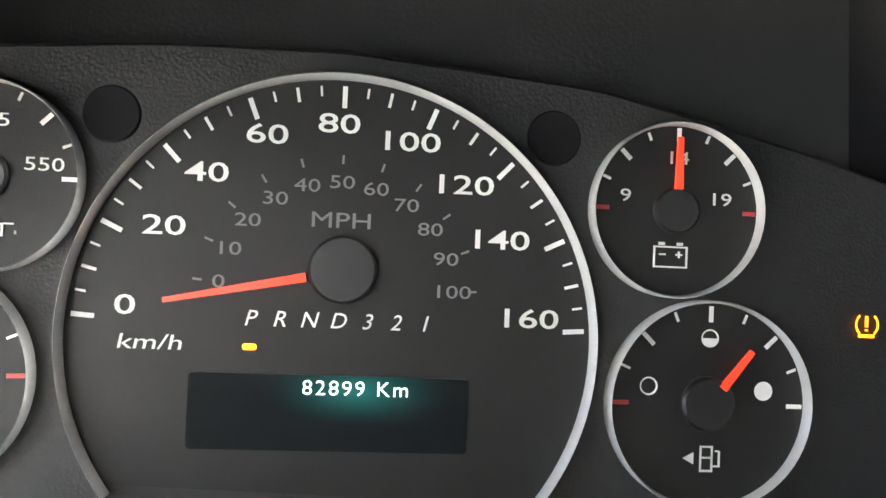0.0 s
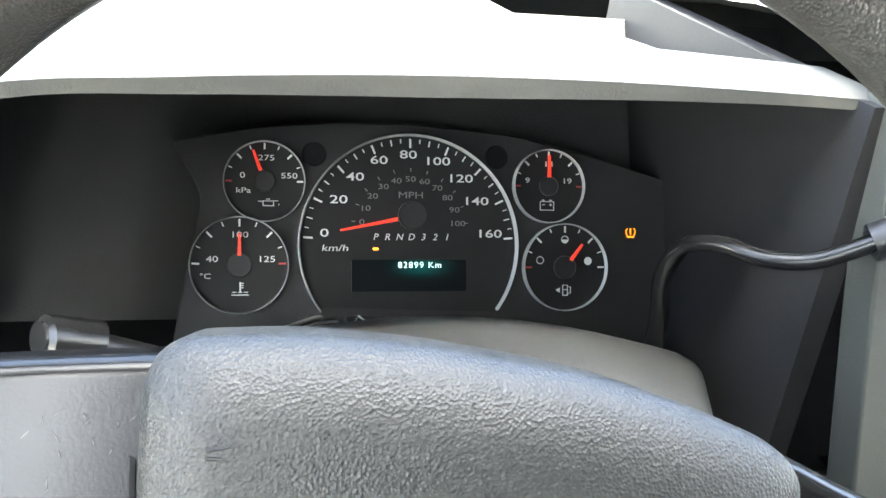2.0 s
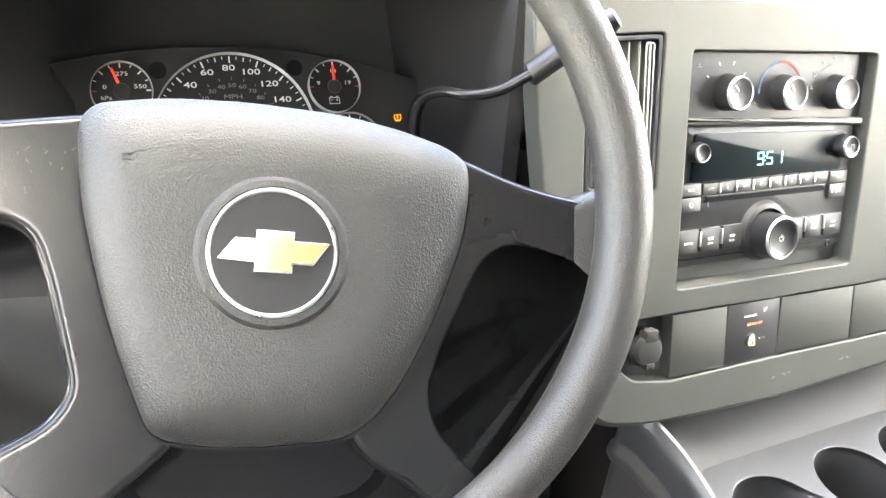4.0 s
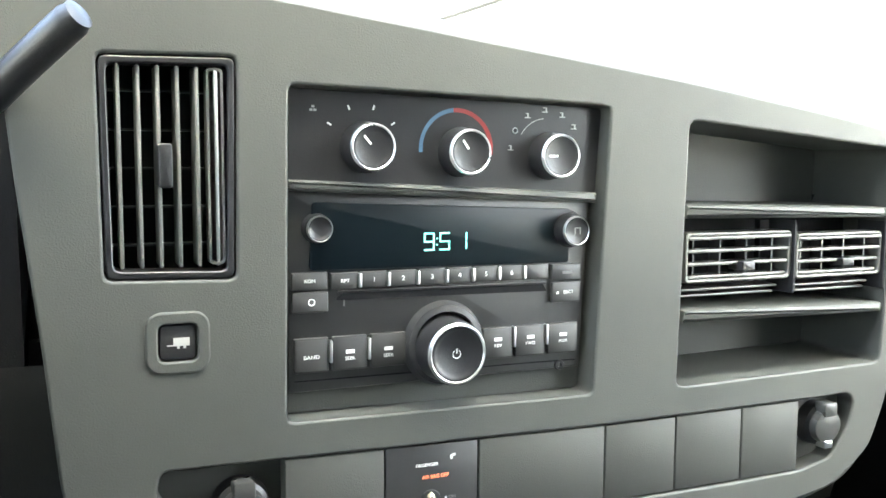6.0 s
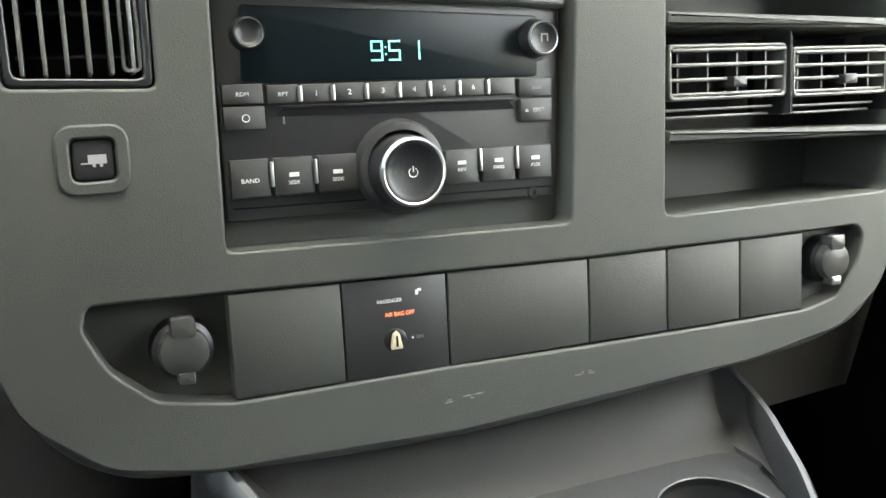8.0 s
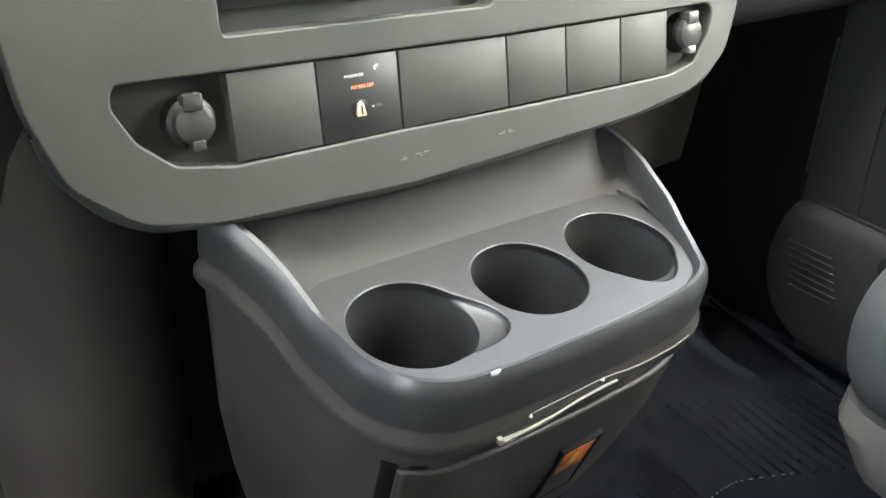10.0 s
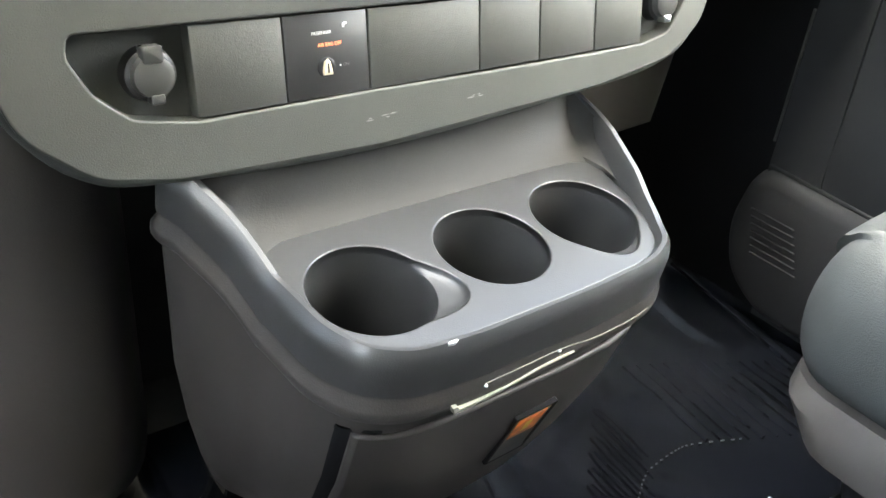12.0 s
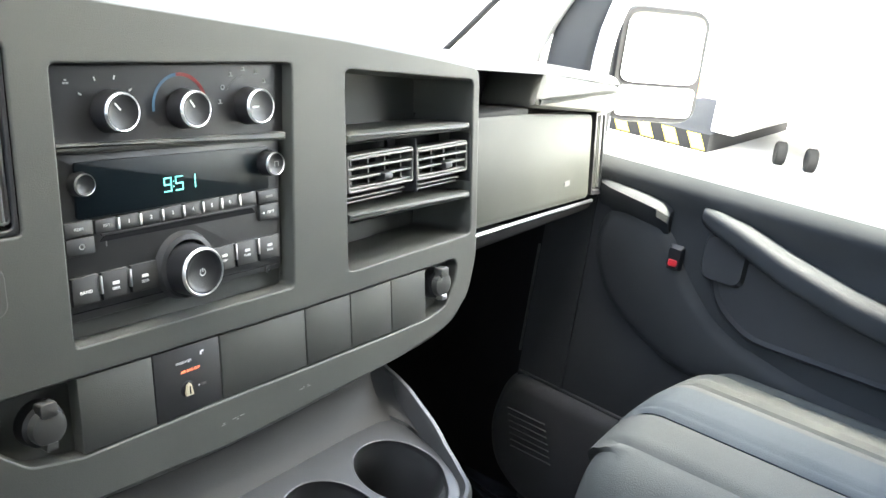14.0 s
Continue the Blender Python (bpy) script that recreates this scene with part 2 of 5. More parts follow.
def smooth_line(pts, n=6):
    """A Catmull-Rom line through points."""
    pts = [Vector(p) for p in pts]
    out = []
    for i in range(len(pts) - 1):
        p0, p1, p2, p3 = pts[max(i - 1, 0)], pts[i], pts[i + 1], pts[min(i + 2, len(pts) - 1)]
        for j in range(n):
            t = j / n
            out.append(0.5 * (2 * p1 + (p2 - p0) * t + (2 * p0 - 5 * p1 + 4 * p2 - p3) * t * t + (3 * p1 - p0 - 3 * p2 + p3) * t ** 3))
    out.append(pts[-1])
    return out


def words(text, size, x, y, z, mat, parent, name="lettering", slant=0.0, wide=1.0, bold=0.0, spacing=1.0, turn=0.0):
    """Flat letters of the given capital height, centred on x, y."""
    cu = bpy.data.curves.new(name, "FONT")
    cu.body, cu.size, cu.align_x, cu.align_y = text, size / 0.7, "CENTER", "CENTER"
    cu.shear, cu.offset, cu.space_character, cu.resolution_u = slant, bold, spacing, 3
    cu.extrude = 0.0001
    tmp = new("tmp", cu)
    me = bpy.data.meshes.new_from_object(tmp.evaluated_get(bpy.context.evaluated_depsgraph_get()))
    bpy.data.objects.remove(tmp)
    me.name = name
    me.materials.clear()
    me.materials.append(mat)
    me.transform(Matrix.Translation((x, y, z)) @ Matrix.Rotation(radians(turn), 4, "Z") @ Matrix.Diagonal((wide, 1, 1, 1)))
    ob = new(name, me)
    ob.parent = parent
    return ob


def bars(rects, z, mat, parent, name="lettering", depth=0.0004):
    """Plain bars (x0, x1, y0, y1) as one printed mark."""
    bm = bmesh.new()
    for x0, x1, y0, y1 in rects:
        add_box(bm, x0, x1, y0, y1, z, z + depth)
    return part(name, bm, mat, parent, smooth=False)

# ---- axes of the slanted faces ----
STACK_AT = axes((0, 0, 0), (1, 0, 0), (0, 0.1676, 0.9858))
DIAL_AT = axes((-0.4491, 0.2173, 0.1235), (0.997, -0.072, 0), (0.034, 0.462, 0.886)) @ Matrix.Translation((0.0140, -0.0074, 0.0042)) @ Matrix.Scale(1.13, 4)
WHEEL_AT = axes((-0.4989, -0.1061, 0.1285), (0.9854, -0.1703, 0), (0.0807, 0.4669, 0.8806))
WIDE = 1.19
TRAY_AT = axes((0.0840, -0.0915, -0.1865), (1, 0.055, -0.018), (0, 1, 0.15)) @ Matrix.Diagonal((WIDE, 1, 1, 1))
FLOOR_Z = -0.66


# ---- the ground outside and the van's shell ----
def setting(name, bm, mat, label="", category="", **kw):
    ob = part(name, bm, mat, None, **kw)
    return tagged(ob, label, category or name.split("_")[0], kind="structure")


setting("ground", box(-400, 400, -400, 400, -1.55, -1.45), CONCRETE, "pale sunlit concrete yard around the van", smooth=False)
setting("floor", box(-0.98, 0.88, -2.2, 0.75, FLOOR_Z - 0.05, FLOOR_Z), RUBBER, "black moulded rubber floor of the van", smooth=False)


def shell():
    """Walls, roof and openings of the cab."""
    setting("ceiling", box(-0.98, 0.88, -2.2, -0.2, 0.80, 0.84), HEADLINER, "pale grey cloth headliner of the cab", "ceiling", smooth=False)
    setting("wall_back", box(-0.98, 0.88, -2.24, -2.2, FLOOR_Z, 0.84), DOOR, "plain panel behind the seats", "wall", smooth=False)
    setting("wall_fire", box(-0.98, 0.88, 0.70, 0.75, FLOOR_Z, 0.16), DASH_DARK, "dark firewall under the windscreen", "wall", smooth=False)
    # side walls: the door below the sill and the body behind the door window
    setting("wall_left", box(-1.02, -0.98, -0.95, 0.75, FLOOR_Z, 0.0), DOOR, "grey lower wall on the driver's side", "wall", smooth=False)
    setting("wall_left_upper", box(-1.02, -0.98, -0.60, -0.26, 0.0, 0.84), DOOR, "unseen added panel blocking light beside the steering wheel", "wall", smooth=False)
    setting("wall_left_rear", box(-1.02, -0.98, -2.2, -0.95, FLOOR_Z, 0.84), DOOR, "plain panel behind the driver's door", "wall", smooth=False)
    setting("wall_right_rear", box(0.88, 0.92, -2.2, -0.95, FLOOR_Z, 0.84), DOOR, "plain panel behind the passenger door", "wall", smooth=False)
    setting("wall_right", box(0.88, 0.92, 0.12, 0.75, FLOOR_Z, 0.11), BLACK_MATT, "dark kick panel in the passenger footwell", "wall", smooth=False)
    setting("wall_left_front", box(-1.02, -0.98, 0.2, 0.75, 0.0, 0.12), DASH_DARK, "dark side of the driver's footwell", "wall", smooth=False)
    for name, x in (("trim_left", -0.97), ("trim_right", 0.87)):
        for k, (path, w, mat, label) in enumerate((([(0.275, 0.10), (0.265, 0.16), (0.205, 0.27), (0.09, 0.43), (-0.05, 0.65), (-0.15, 0.8)], 0.03, PAINT, "pale windscreen pillar"), ([(0.195, 0.08), (0.192, 0.15), (0.178, 0.22), (0.13, 0.31), (0.03, 0.46), (-0.1, 0.68), (-0.18, 0.8)], 0.042, DOOR_DARK, "dark grey inner pillar trim"))):
            loops = []
            for q in smooth_line([(x, y, z) for y, z in path], 5):
                loops.append([q + Vector((dx, dy, 0)) for dx, dy in rounded(-0.015 + 0.02 * k, 0.015 + 0.02 * k, -w, w, 0.012, 3)])
            setting(name if k else name + "_outer", loft(loops), mat, label, "pillar")
        setting(name + "_seal", tube(smooth_line([(x, 0.44, 0.115), (x, 0.41, 0.145), (x, 0.32, 0.24), (x, 0.2, 0.36), (x, -0.05, 0.62), (x, -0.2, 0.78)], 5), 0.006, 8), DASH_DARK, "dark windscreen seal", "seal")


shell()


# ---- dashboard ----
dash = empty("dashboard")
tagged(dash, "grey moulded plastic van dashboard with hooded instrument recess", "dashboard")


def mapped(m, p):
    return m @ Vector(p)


face_outline = soften([(0.400, 0.181), (0.392, -0.03), (0.375, -0.074), (0.336, -0.101), (0.255, -0.114), (0.03, -0.126), (-0.125, -0.122), (-0.178, -0.112), (-0.218, -0.078),
                       (-0.234, -0.03), (-0.242, 0.06), (-0.252, 0.15), (-0.262, 0.268), (-0.165, 0.2587), (0.037, 0.2335), (0.188, 0.2145), (0.311, 0.196)], 0.012, 3)
radio_hole = soften([(-0.107, 0.0), (0.109, -0.003), (0.1185, 0.1965), (-0.104, 0.2035)], 0.005, 3)
shelf_hole = soften([(0.1805, -0.005), (0.381, -0.0025), (0.388, 0.1695), (0.185, 0.1885)], 0.007, 3)
vent_hole = soften([(-0.2085, 0.0915), (-0.136, 0.0895), (-0.134, 0.218), (-0.2095, 0.2165)], 0.004, 2)
row_hole = soften([(-0.181, -0.021), (-0.184, -0.034), (-0.172, -0.058), (-0.15, -0.077), (-0.11, -0.0845), (0.024, -0.0835), (0.12, -0.0845), (0.243, -0.0845), (0.302, -0.0835), (0.332, -0.077),
                   (0.351, -0.052), (0.356, -0.033), (0.349, -0.0255), (0.3, -0.0265), (0.12, -0.0265), (-0.11, -0.0222)], 0.004, 2)
tow_hole = rounded(-0.185, -0.155, 0.0395, 0.0695, 0.007)
stack = empty("centre_panel", STACK_AT)
stack.parent = dash
part("fascia", plate(face_outline, [radio_hole, shelf_hole, vent_hole, row_hole, tow_hole], -0.022, 0.0), DASH, stack, bevel=0.0028, seg=3)
# the panel's lower edge rolls under towards the console
lip = [(0.381, -0.053), (0.36, -0.086), (0.327, -0.103), (0.255, -0.1135), (0.03, -0.1255), (-0.125, -0.1215), (-0.178, -0.110), (-0.212, -0.076), (-0.222, -0.045)]
lip_line = smooth_line([(x, y, 0) for x, y in lip], 5)
sections = []
for p in lip_line:
    c = Vector((0.06, 0.02, 0))
    d = (p - c).normalized()
    out = []
    for a in range(0, 181, 20):
        t = radians(a)
        out.append(p - d * 0.004 + d * 0.016 * math.sin(t) * 0.75 + Vector((0, 0, -0.022 + 0.022 * math.cos(t))))
    sections.append(out)
part("rolled_edge", loft(sections, closed=False), DASH, stack)
# pale lower edge that shows under the fascia's corner, and scuffs on its roll
part("edge_strip", tube(smooth_line([(0.235, -0.1235, -0.034), (0.275, -0.1215, -0.034), (0.332, -0.113, -0.034), (0.365, -0.093, -0.034), (0.382, -0.064, -0.034)], 5), [0.001] + [0.0042] * 19 + [0.001], 8), VANE, stack, "pale edge under the fascia")
rng = random.Random(4)
for sx, sy, n in ((0.012, -0.1045, 8), (0.095, -0.1015, 4)):
    for k in range(n):
        ox, oy, ln = sx + rng.uniform(0, 0.026), sy + rng.uniform(-0.0016, 0.0016), rng.uniform(0.0015, 0.008)
        part("scuff", prism([(ox, oy), (ox + ln * 0.6, oy - 0.0003), (ox + ln, oy + 0.0003), (ox + ln * 0.4, oy + 0.0006)], -0.0004, 0.0003), GREY_PRINT, stack, "pale scuff mark")
# walls that close the openings behind the fascia
for nm, hole, deep, mat in (("radio_recess", radio_hole, 0.02, DASH), ("row_recess", row_hole, 0.016, ROW), ("vent_recess", vent_hole, 0.05, BLACK_MATT), ("shelf_recess", shelf_hole, 0.085, DASH), ("button_recess", tow_hole, 0.01, DASH)):
    floor_loop = inset(hole, 0.0005)
    bm = loft([[(x, y, -0.0015) for x, y in inset(hole, 0.0004)], [(x, y, -deep) for x, y in floor_loop]], False, True)
    part(nm, bm, mat, stack)

# top of the dashboard, from the fascia to the windscreen
top = []
for x, v in ((-0.262, 0.268), (-0.165, 0.2587), (0.037, 0.2335), (0.188, 0.2145), (0.311, 0.196), (0.393, 0.184), (0.62, 0.16), (0.86, 0.13)):
    p = mapped(STACK_AT, (x, v, 0)) if x < 0.5 else Vector((x, 0.034 + (x - 0.39) * 0.104, v))
    top.append([p + Vector((0, 0.001, -0.004)), p + Vector((0, 0.008, 0.004)), p + Vector((0, 0.025, 0.008)), p + Vector((0, 0.12, 0.004)), p + Vector((0, 0.3, -0.02)), Vector((p.x, 0.68, 0.17)), Vector((p.x, 0.7, 0.1))])
part("top_pad", loft(top, closed=False), DASH_TOP, dash)

# hood over the instruments
hood_lip = [(-0.262, 0.06, 0.244), (-0.30, 0.066, 0.2445), (-0.36, 0.068, 0.246), (-0.42, 0.068, 0.247), (-0.50, 0.068, 0.247), (-0.57, 0.068, 0.2455), (-0.64, 0.07, 0.241), (-0.70, 0.065, 0.222), (-0.725, 0.085, 0.17), (-0.73, 0.1, 0.09), (-0.725, 0.1, 0.03)]
hood = []
for p in smooth_line(hood_lip, 6):
    c = Vector((-0.46, 0.0, 0.12))
    d = Vector((p.x - c.x, 0, p.z - c.z))
    d.normalize()
    hood.append([Vector((p.x, 0.69, min(p.z, 0.168))), p + d * 0.0 + Vector((0, 0.36, -0.06)), p + d * 0.012 + Vector((0, 0.05, -0.002)), p + d * 0.010 + Vector((0, 0.012, 0)), p + d * 0.004 + Vector((0, 0.0, 0)), p - d * 0.006 + Vector((0, 0.002, 0)), p - d * 0.008 + Vector((0, 0.012, 0))])
part("hood", loft(hood, closed=False), DASH_TOP, dash)
inner = []
for p in smooth_line(hood_lip, 6):
    c = Vector((-0.46, 0.0, 0.12))
    d = Vector((p.x - c.x, 0, p.z - c.z))
    d.normalize()
    inner.append([p - d * 0.008 + Vector((0, 0.012, 0)), p - d * 0.012 + Vector((0, 0.05, 0)), p - d * 0.03 + Vector((0, 0.16, 0)), p - d * 0.045 + Vector((0, 0.27, 0))])
part("hood_side", box(-0.266, -0.252, 0.05, 0.34, 0.03, 0.246), DASH_DARK, dash, "inner side of the instrument hood, darkened for shade", smooth=False)
part("hood_lining", loft(inner, closed=False), HOOD, dash, "dark lining of the instrument hood")


# ---- instrument cluster ----
cluster = empty("instrument_cluster", DIAL_AT)
tagged(cluster, "black instrument cluster with chrome-ringed dials and orange needles", "instrument cluster")
part("cluster_plate", prism(soften([(-0.128, -0.07), (-0.119, -0.02), (-0.112, 0.012), (-0.124, 0.034), (-0.128, 0.041), (-0.084, 0.05), (-0.04, 0.0535), (0.0, 0.054), (0.06, 0.049), (0.115, 0.036), (0.16, 0.022), (0.2, 0.0), (0.215, -0.03), (0.215, -0.075)], 0.008), -0.03, -0.006), BEZEL, cluster, bevel=0.001)
part("cluster_housing", box(-0.3, 0.25, -0.1, 0.13, -0.06, -0.045), HOOD, cluster, smooth=False)

SC = (-0.0012, -0.0135)


def ring_profile(r, w=0.0016, h=0.0012):
    return [(r - w, -0.004), (r - w, -0.0015), (r - w * 0.4, h - 0.0008), (r + w * 0.1, h), (r + w * 0.7, h - 0.0008), (r + w, -0.001), (r + w, -0.006)]


def tick(bm, c, ang, r0, r1, w, z=-0.0034):
    t = radians(ang)
    d, s = Vector((math.cos(t), math.sin(t), 0)), Vector((-math.sin(t), math.cos(t), 0))
    o = Vector((c[0], c[1], z))
    lo = [o + d * r0 - s * w / 2, o + d * r1 - s * w / 2, o + d * r1 + s * w / 2, o + d * r0 + s * w / 2]
    loft([lo, [p + Vector((0, 0, 0.0003)) for p in lo]], bm=bm)


def needle(parent, c, ang, r0, r1, w0, w1, z=-0.0028):
    t = radians(ang)
    d, s = Vector((math.cos(t), math.sin(t), 0)), Vector((-math.sin(t), math.cos(t), 0))
    o = Vector((c[0], c[1], z))
    lo = [o + d * r0 - s * w0 / 2, o + d * r1 - s * w1 / 2, o + d * r1 + s * w1 / 2, o + d * r0 + s * w0 / 2]
    return part("needle", loft([lo, [p + Vector((0, 0, 0.0012)) for p in lo]]), NEEDLE, parent, "orange-red pointer")


speedo = empty("speedometer")
speedo.parent = cluster
arch = [(SC[0] + 0.0605 * math.cos(radians(a)), SC[1] + 0.0605 * math.sin(radians(a))) for a in range(-38, 219, 6)]
part("dial_face", prism(arch, -0.012, -0.004), FACE, speedo)
part("chrome_ring", lathe(ring_profile(0.0606, 0.0006), *SC, seg=96, a0=-36.5, a1=216.5), BRIGHT, speedo, "polished chrome arch")
for k in range(0, 161, 5):
    bm = bmesh.new()
    r0, wide = (0.0535, 0.0011) if k % 20 == 0 else (0.0552, 0.0007) if k % 10 == 0 else (0.0562, 0.0005)
    tick(bm, SC, 176 - 1.075 * k, r0, 0.0585, wide)
    part("tick", bm, WHITE, speedo)
for k in range(0, 161, 20):
    dx, dy = ((0.046, 0.0018), (0.0383, 0.0200), (0.0293, 0.0325), (0.0163, 0.0419), (0, 0.0452))[k // 20 if k <= 80 else 8 - k // 20]
    words(str(k), 0.0044, -0.0022 + (dx if k > 80 else -dx), -0.0090 + dy, -0.0037, WHITE, speedo, "numeral", wide=1.6, bold=0.00004)
for k in range(0, 101, 10):
    deg = 176 - 1.075 * 1.609 * k + (k - 50) * 0.02
    ang = radians(deg)
    words(str(k), 0.0030, -0.0012 + 0.0268 * math.cos(ang), -0.0034 + 0.0262 * math.sin(ang), -0.0037, GREY_PRINT, speedo, "numeral", wide=1.45)
    bm = bmesh.new()
    tick(bm, (-0.0012, -0.0034), deg, 0.0305, 0.0325, 0.0005)
    part("tick", bm, GREY_PRINT, speedo)
words("MPH", 0.0036, -0.0008, 0.0139, -0.0037, GREY_PRINT, speedo, wide=1.4)
words("km/h", 0.0034, -0.0425, -0.0153, -0.0037, WHITE, speedo, slant=0.12, wide=1.5)
for i, ch in enumerate("PRND321"):
    words(ch, 0.0036, -0.0206 + 0.00665 * i, -0.0092, -0.0037, WHITE, speedo, slant=0.25)
part("gear_lamp", prism(rounded(-0.0219, -0.0187, -0.0163, -0.0149, 0.0006), -0.004, -0.0033), AMBER, speedo, "lit amber gear marker")
part("odometer_window", prism(rounded(-0.0335, 0.0304, -0.0389, -0.0216, 0.001), -0.004, -0.0036), DISPLAY, speedo, "dark teal odometer window")
glow_mat = material("lit_display", (0.004, 0.006, 0.007), 0.55, spec=0.1)
gn = glow_mat.node_tree
gc, gs, gm = gn.nodes.new("ShaderNodeTexCoord"), gn.nodes.new("ShaderNodeTexGradient"), gn.nodes.new("ShaderNodeMath")
gs.gradient_type, gm.operation = "QUADRATIC_SPHERE", "MULTIPLY"
gp = gn.nodes.new("ShaderNodeMapping")
gp.inputs["Scale"].default_value = (44.0, 110.0, 1.0)
gn.links.new(gc.outputs["Object"], gp.inputs["Vector"])
gn.links.new(gp.outputs[0], gs.inputs["Vector"])
gn.links.new(gs.outputs["Fac"], gm.inputs[0])
gm.inputs[1].default_value = 0.0035
gn.links.new(gm.outputs[0], gn.nodes["Principled BSDF"].inputs["Emission Strength"])
gn.nodes["Principled BSDF"].inputs["Emission Color"].default_value = (0.05, 0.75, 0.7, 1)
lit = part("display_glow", prism(rounded(-0.038, 0.0259, -0.014, 0.0033, 0.001), -0.0001, 0.0001), glow_mat, speedo, "teal glow of the lit display")
lit.location = (0.0045, -0.0249, -0.00355)
words("82899 Km", 0.0034, 0.0042, -0.0246, -0.0034, ODO, speedo, "digits", wide=1.05, spacing=1.18, bold=-0.00003)
part("hub", lathe([(0, -0.0016), (0.0072, -0.0016), (0.0079, -0.0024), (0.0079, -0.004)], 0, 0.0028, 36), BLACK, speedo)
needle(speedo, (0, 0.0024), 191.4, 0.0085, 0.0405, 0.0021, 0.0011)


def small_dial(name, label, c, r, a0, a1, marks, needle_deg, n_in, n_out, numerals, icon):
    d = empty(name)
    d.parent = cluster
    d["label"] = label
    part("dial_face", lathe([(0, -0.004), (r, -0.004), (r, -0.012)], *c, seg=48), FACE, d)
    part("chrome_ring", lathe(ring_profile(r, 0.00034, 0.0), *c, seg=64), BRIGHT, d)
    for i in range(marks):
        deg = a0 + (a1 - a0) * i / (marks - 1)
        big = i % 2 == 0
        warn = (i == 0 and name != "temperature_gauge") or (i == marks - 1 and name in ("temperature_gauge", "battery_gauge"))
        bm = bmesh.new()
        tick(bm, c, deg, r * (0.80 if big else 0.86), r * 0.955, 0.0010 if big else 0.0006)
        part("tick", bm, RED_PRINT if warn else WHITE, d)
    for text, dx, dy, s in numerals:
        words(text, s, c[0] + dx, c[1] + dy, -0.0037, WHITE, d, "numeral", wide=1.4)
    part("hub", lathe([(0, -0.0022), (r * 0.24, -0.0022), (r * 0.27, -0.003), (r * 0.27, -0.004)], *c, seg=30), BLACK, d)
    needle(d, c, needle_deg, n_in, n_out, 0.0019, 0.0012)
    if icon:
        part("symbol", icon(c), WHITE, d)
    return d


def icon_oil(c):
    bm = bmesh.new()
    x, y = c[0] + 0.002, c[1] - 0.0115
    for q in ((-0.003, 0.003, -0.0018, -0.0013), (-0.003, -0.0025, -0.0013, 0.001), (0.0025, 0.003, -0.0013, 0.001), (-0.003, 0.003, 0.0008, 0.0012), (-0.001, 0.001, 0.0018, 0.0022), (-0.0055, -0.003, 0.0006, 0.001), (0.003, 0.0052, 0.0009, 0.0013), (0.0054, 0.0058, -0.0012, -0.0004)):
        add_box(bm, x + q[0], x + q[1], y + q[2], y + q[3], -0.0038, -0.0034)
    return bm


def icon_temp(c):
    bm = bmesh.new()
    x, y = c[0] + 0.0005, c[1] - 0.0135
    add_box(bm, x - 0.0004, x + 0.0004, y - 0.001, y + 0.0045, -0.0038, -0.0034)
    for k in range(3):
        add_box(bm, x + 0.0004, x + 0.0018, y + 0.0012 + 0.0012 * k, y + 0.0017 + 0.0012 * k, -0.0038, -0.0034)
    for dx in (-0.0045, -0.0015, 0.0015):
        add_box(bm, x + dx, x + dx + 0.003, y - 0.0026, y - 0.0021, -0.0038, -0.0034)
        add_box(bm, x + dx + 0.0004, x + dx + 0.0026, y - 0.0012, y - 0.0007, -0.0038, -0.0034)
    return bm


def icon_battery(c):
    bm = bmesh.new()
    x, y = c[0] - 0.001, c[1] - 0.0108
    for q in ((-0.0042, 0.0042, -0.003, -0.0026), (-0.0042, 0.0042, 0.0018, 0.0022), (-0.0042, -0.0038, -0.003, 0.0022), (0.0038, 0.0042, -0.003, 0.0022), (-0.003, -0.0015, 0.0024, 0.0031), (0.0015, 0.003, 0.0024, 0.0031), (-0.0028, -0.0012, 0.0000, 0.0004), (0.0013, 0.0029, 0.0000, 0.0004), (0.0019, 0.0023, -0.0006, 0.001)):
        add_box(bm, x + q[0], x + q[1], y + q[2], y + q[3], -0.0038, -0.0034)
    return bm


def icon_fuel(c):
    bm = bmesh.new()
    x, y = c[0] + 0.0005, c[1] - 0.013
    for q in ((-0.002, 0.0012, -0.0032, -0.0027), (-0.002, -0.0016, -0.003, 0.003), (0.0008, 0.0012, -0.003, 0.003), (-0.002, 0.0012, 0.0026, 0.003), (-0.0016, 0.0008, 0.0, 0.0004), (0.0026, 0.003, -0.002, 0.0018), (0.0012, 0.003, -0.002, -0.0016), (0.0018, 0.0026, 0.0016, 0.002)):
        add_box(bm, x + q[0], x + q[1], y + q[2], y + q[3], -0.0038, -0.0034)
    lo = [(x - 0.0062, y, -0.0038), (x - 0.0036, y - 0.0014, -0.0038), (x - 0.0036, y + 0.0014, -0.0038)]
    loft([lo, [(a, b, -0.0034) for a, b, _ in lo]], bm=bm)
    # level symbols: empty, half and full
    lathe([(0.0018, -0.0036), (0.0022, -0.0034)], c[0] - 0.0148, c[1] + 0.004, 24, bm)
    lathe([(0.0018, -0.0036), (0.0022, -0.0034)], c[0], c[1] + 0.0158, 24, bm)
    lathe([(0, -0.0034), (0.002, -0.0034)], c[0], c[1] + 0.0158, 24, bm, 180, 360)
    lathe([(0, -0.0034), (0.0023, -0.0034)], c[0] + 0.0138, c[1] + 0.0035, 24, bm)
    return bm


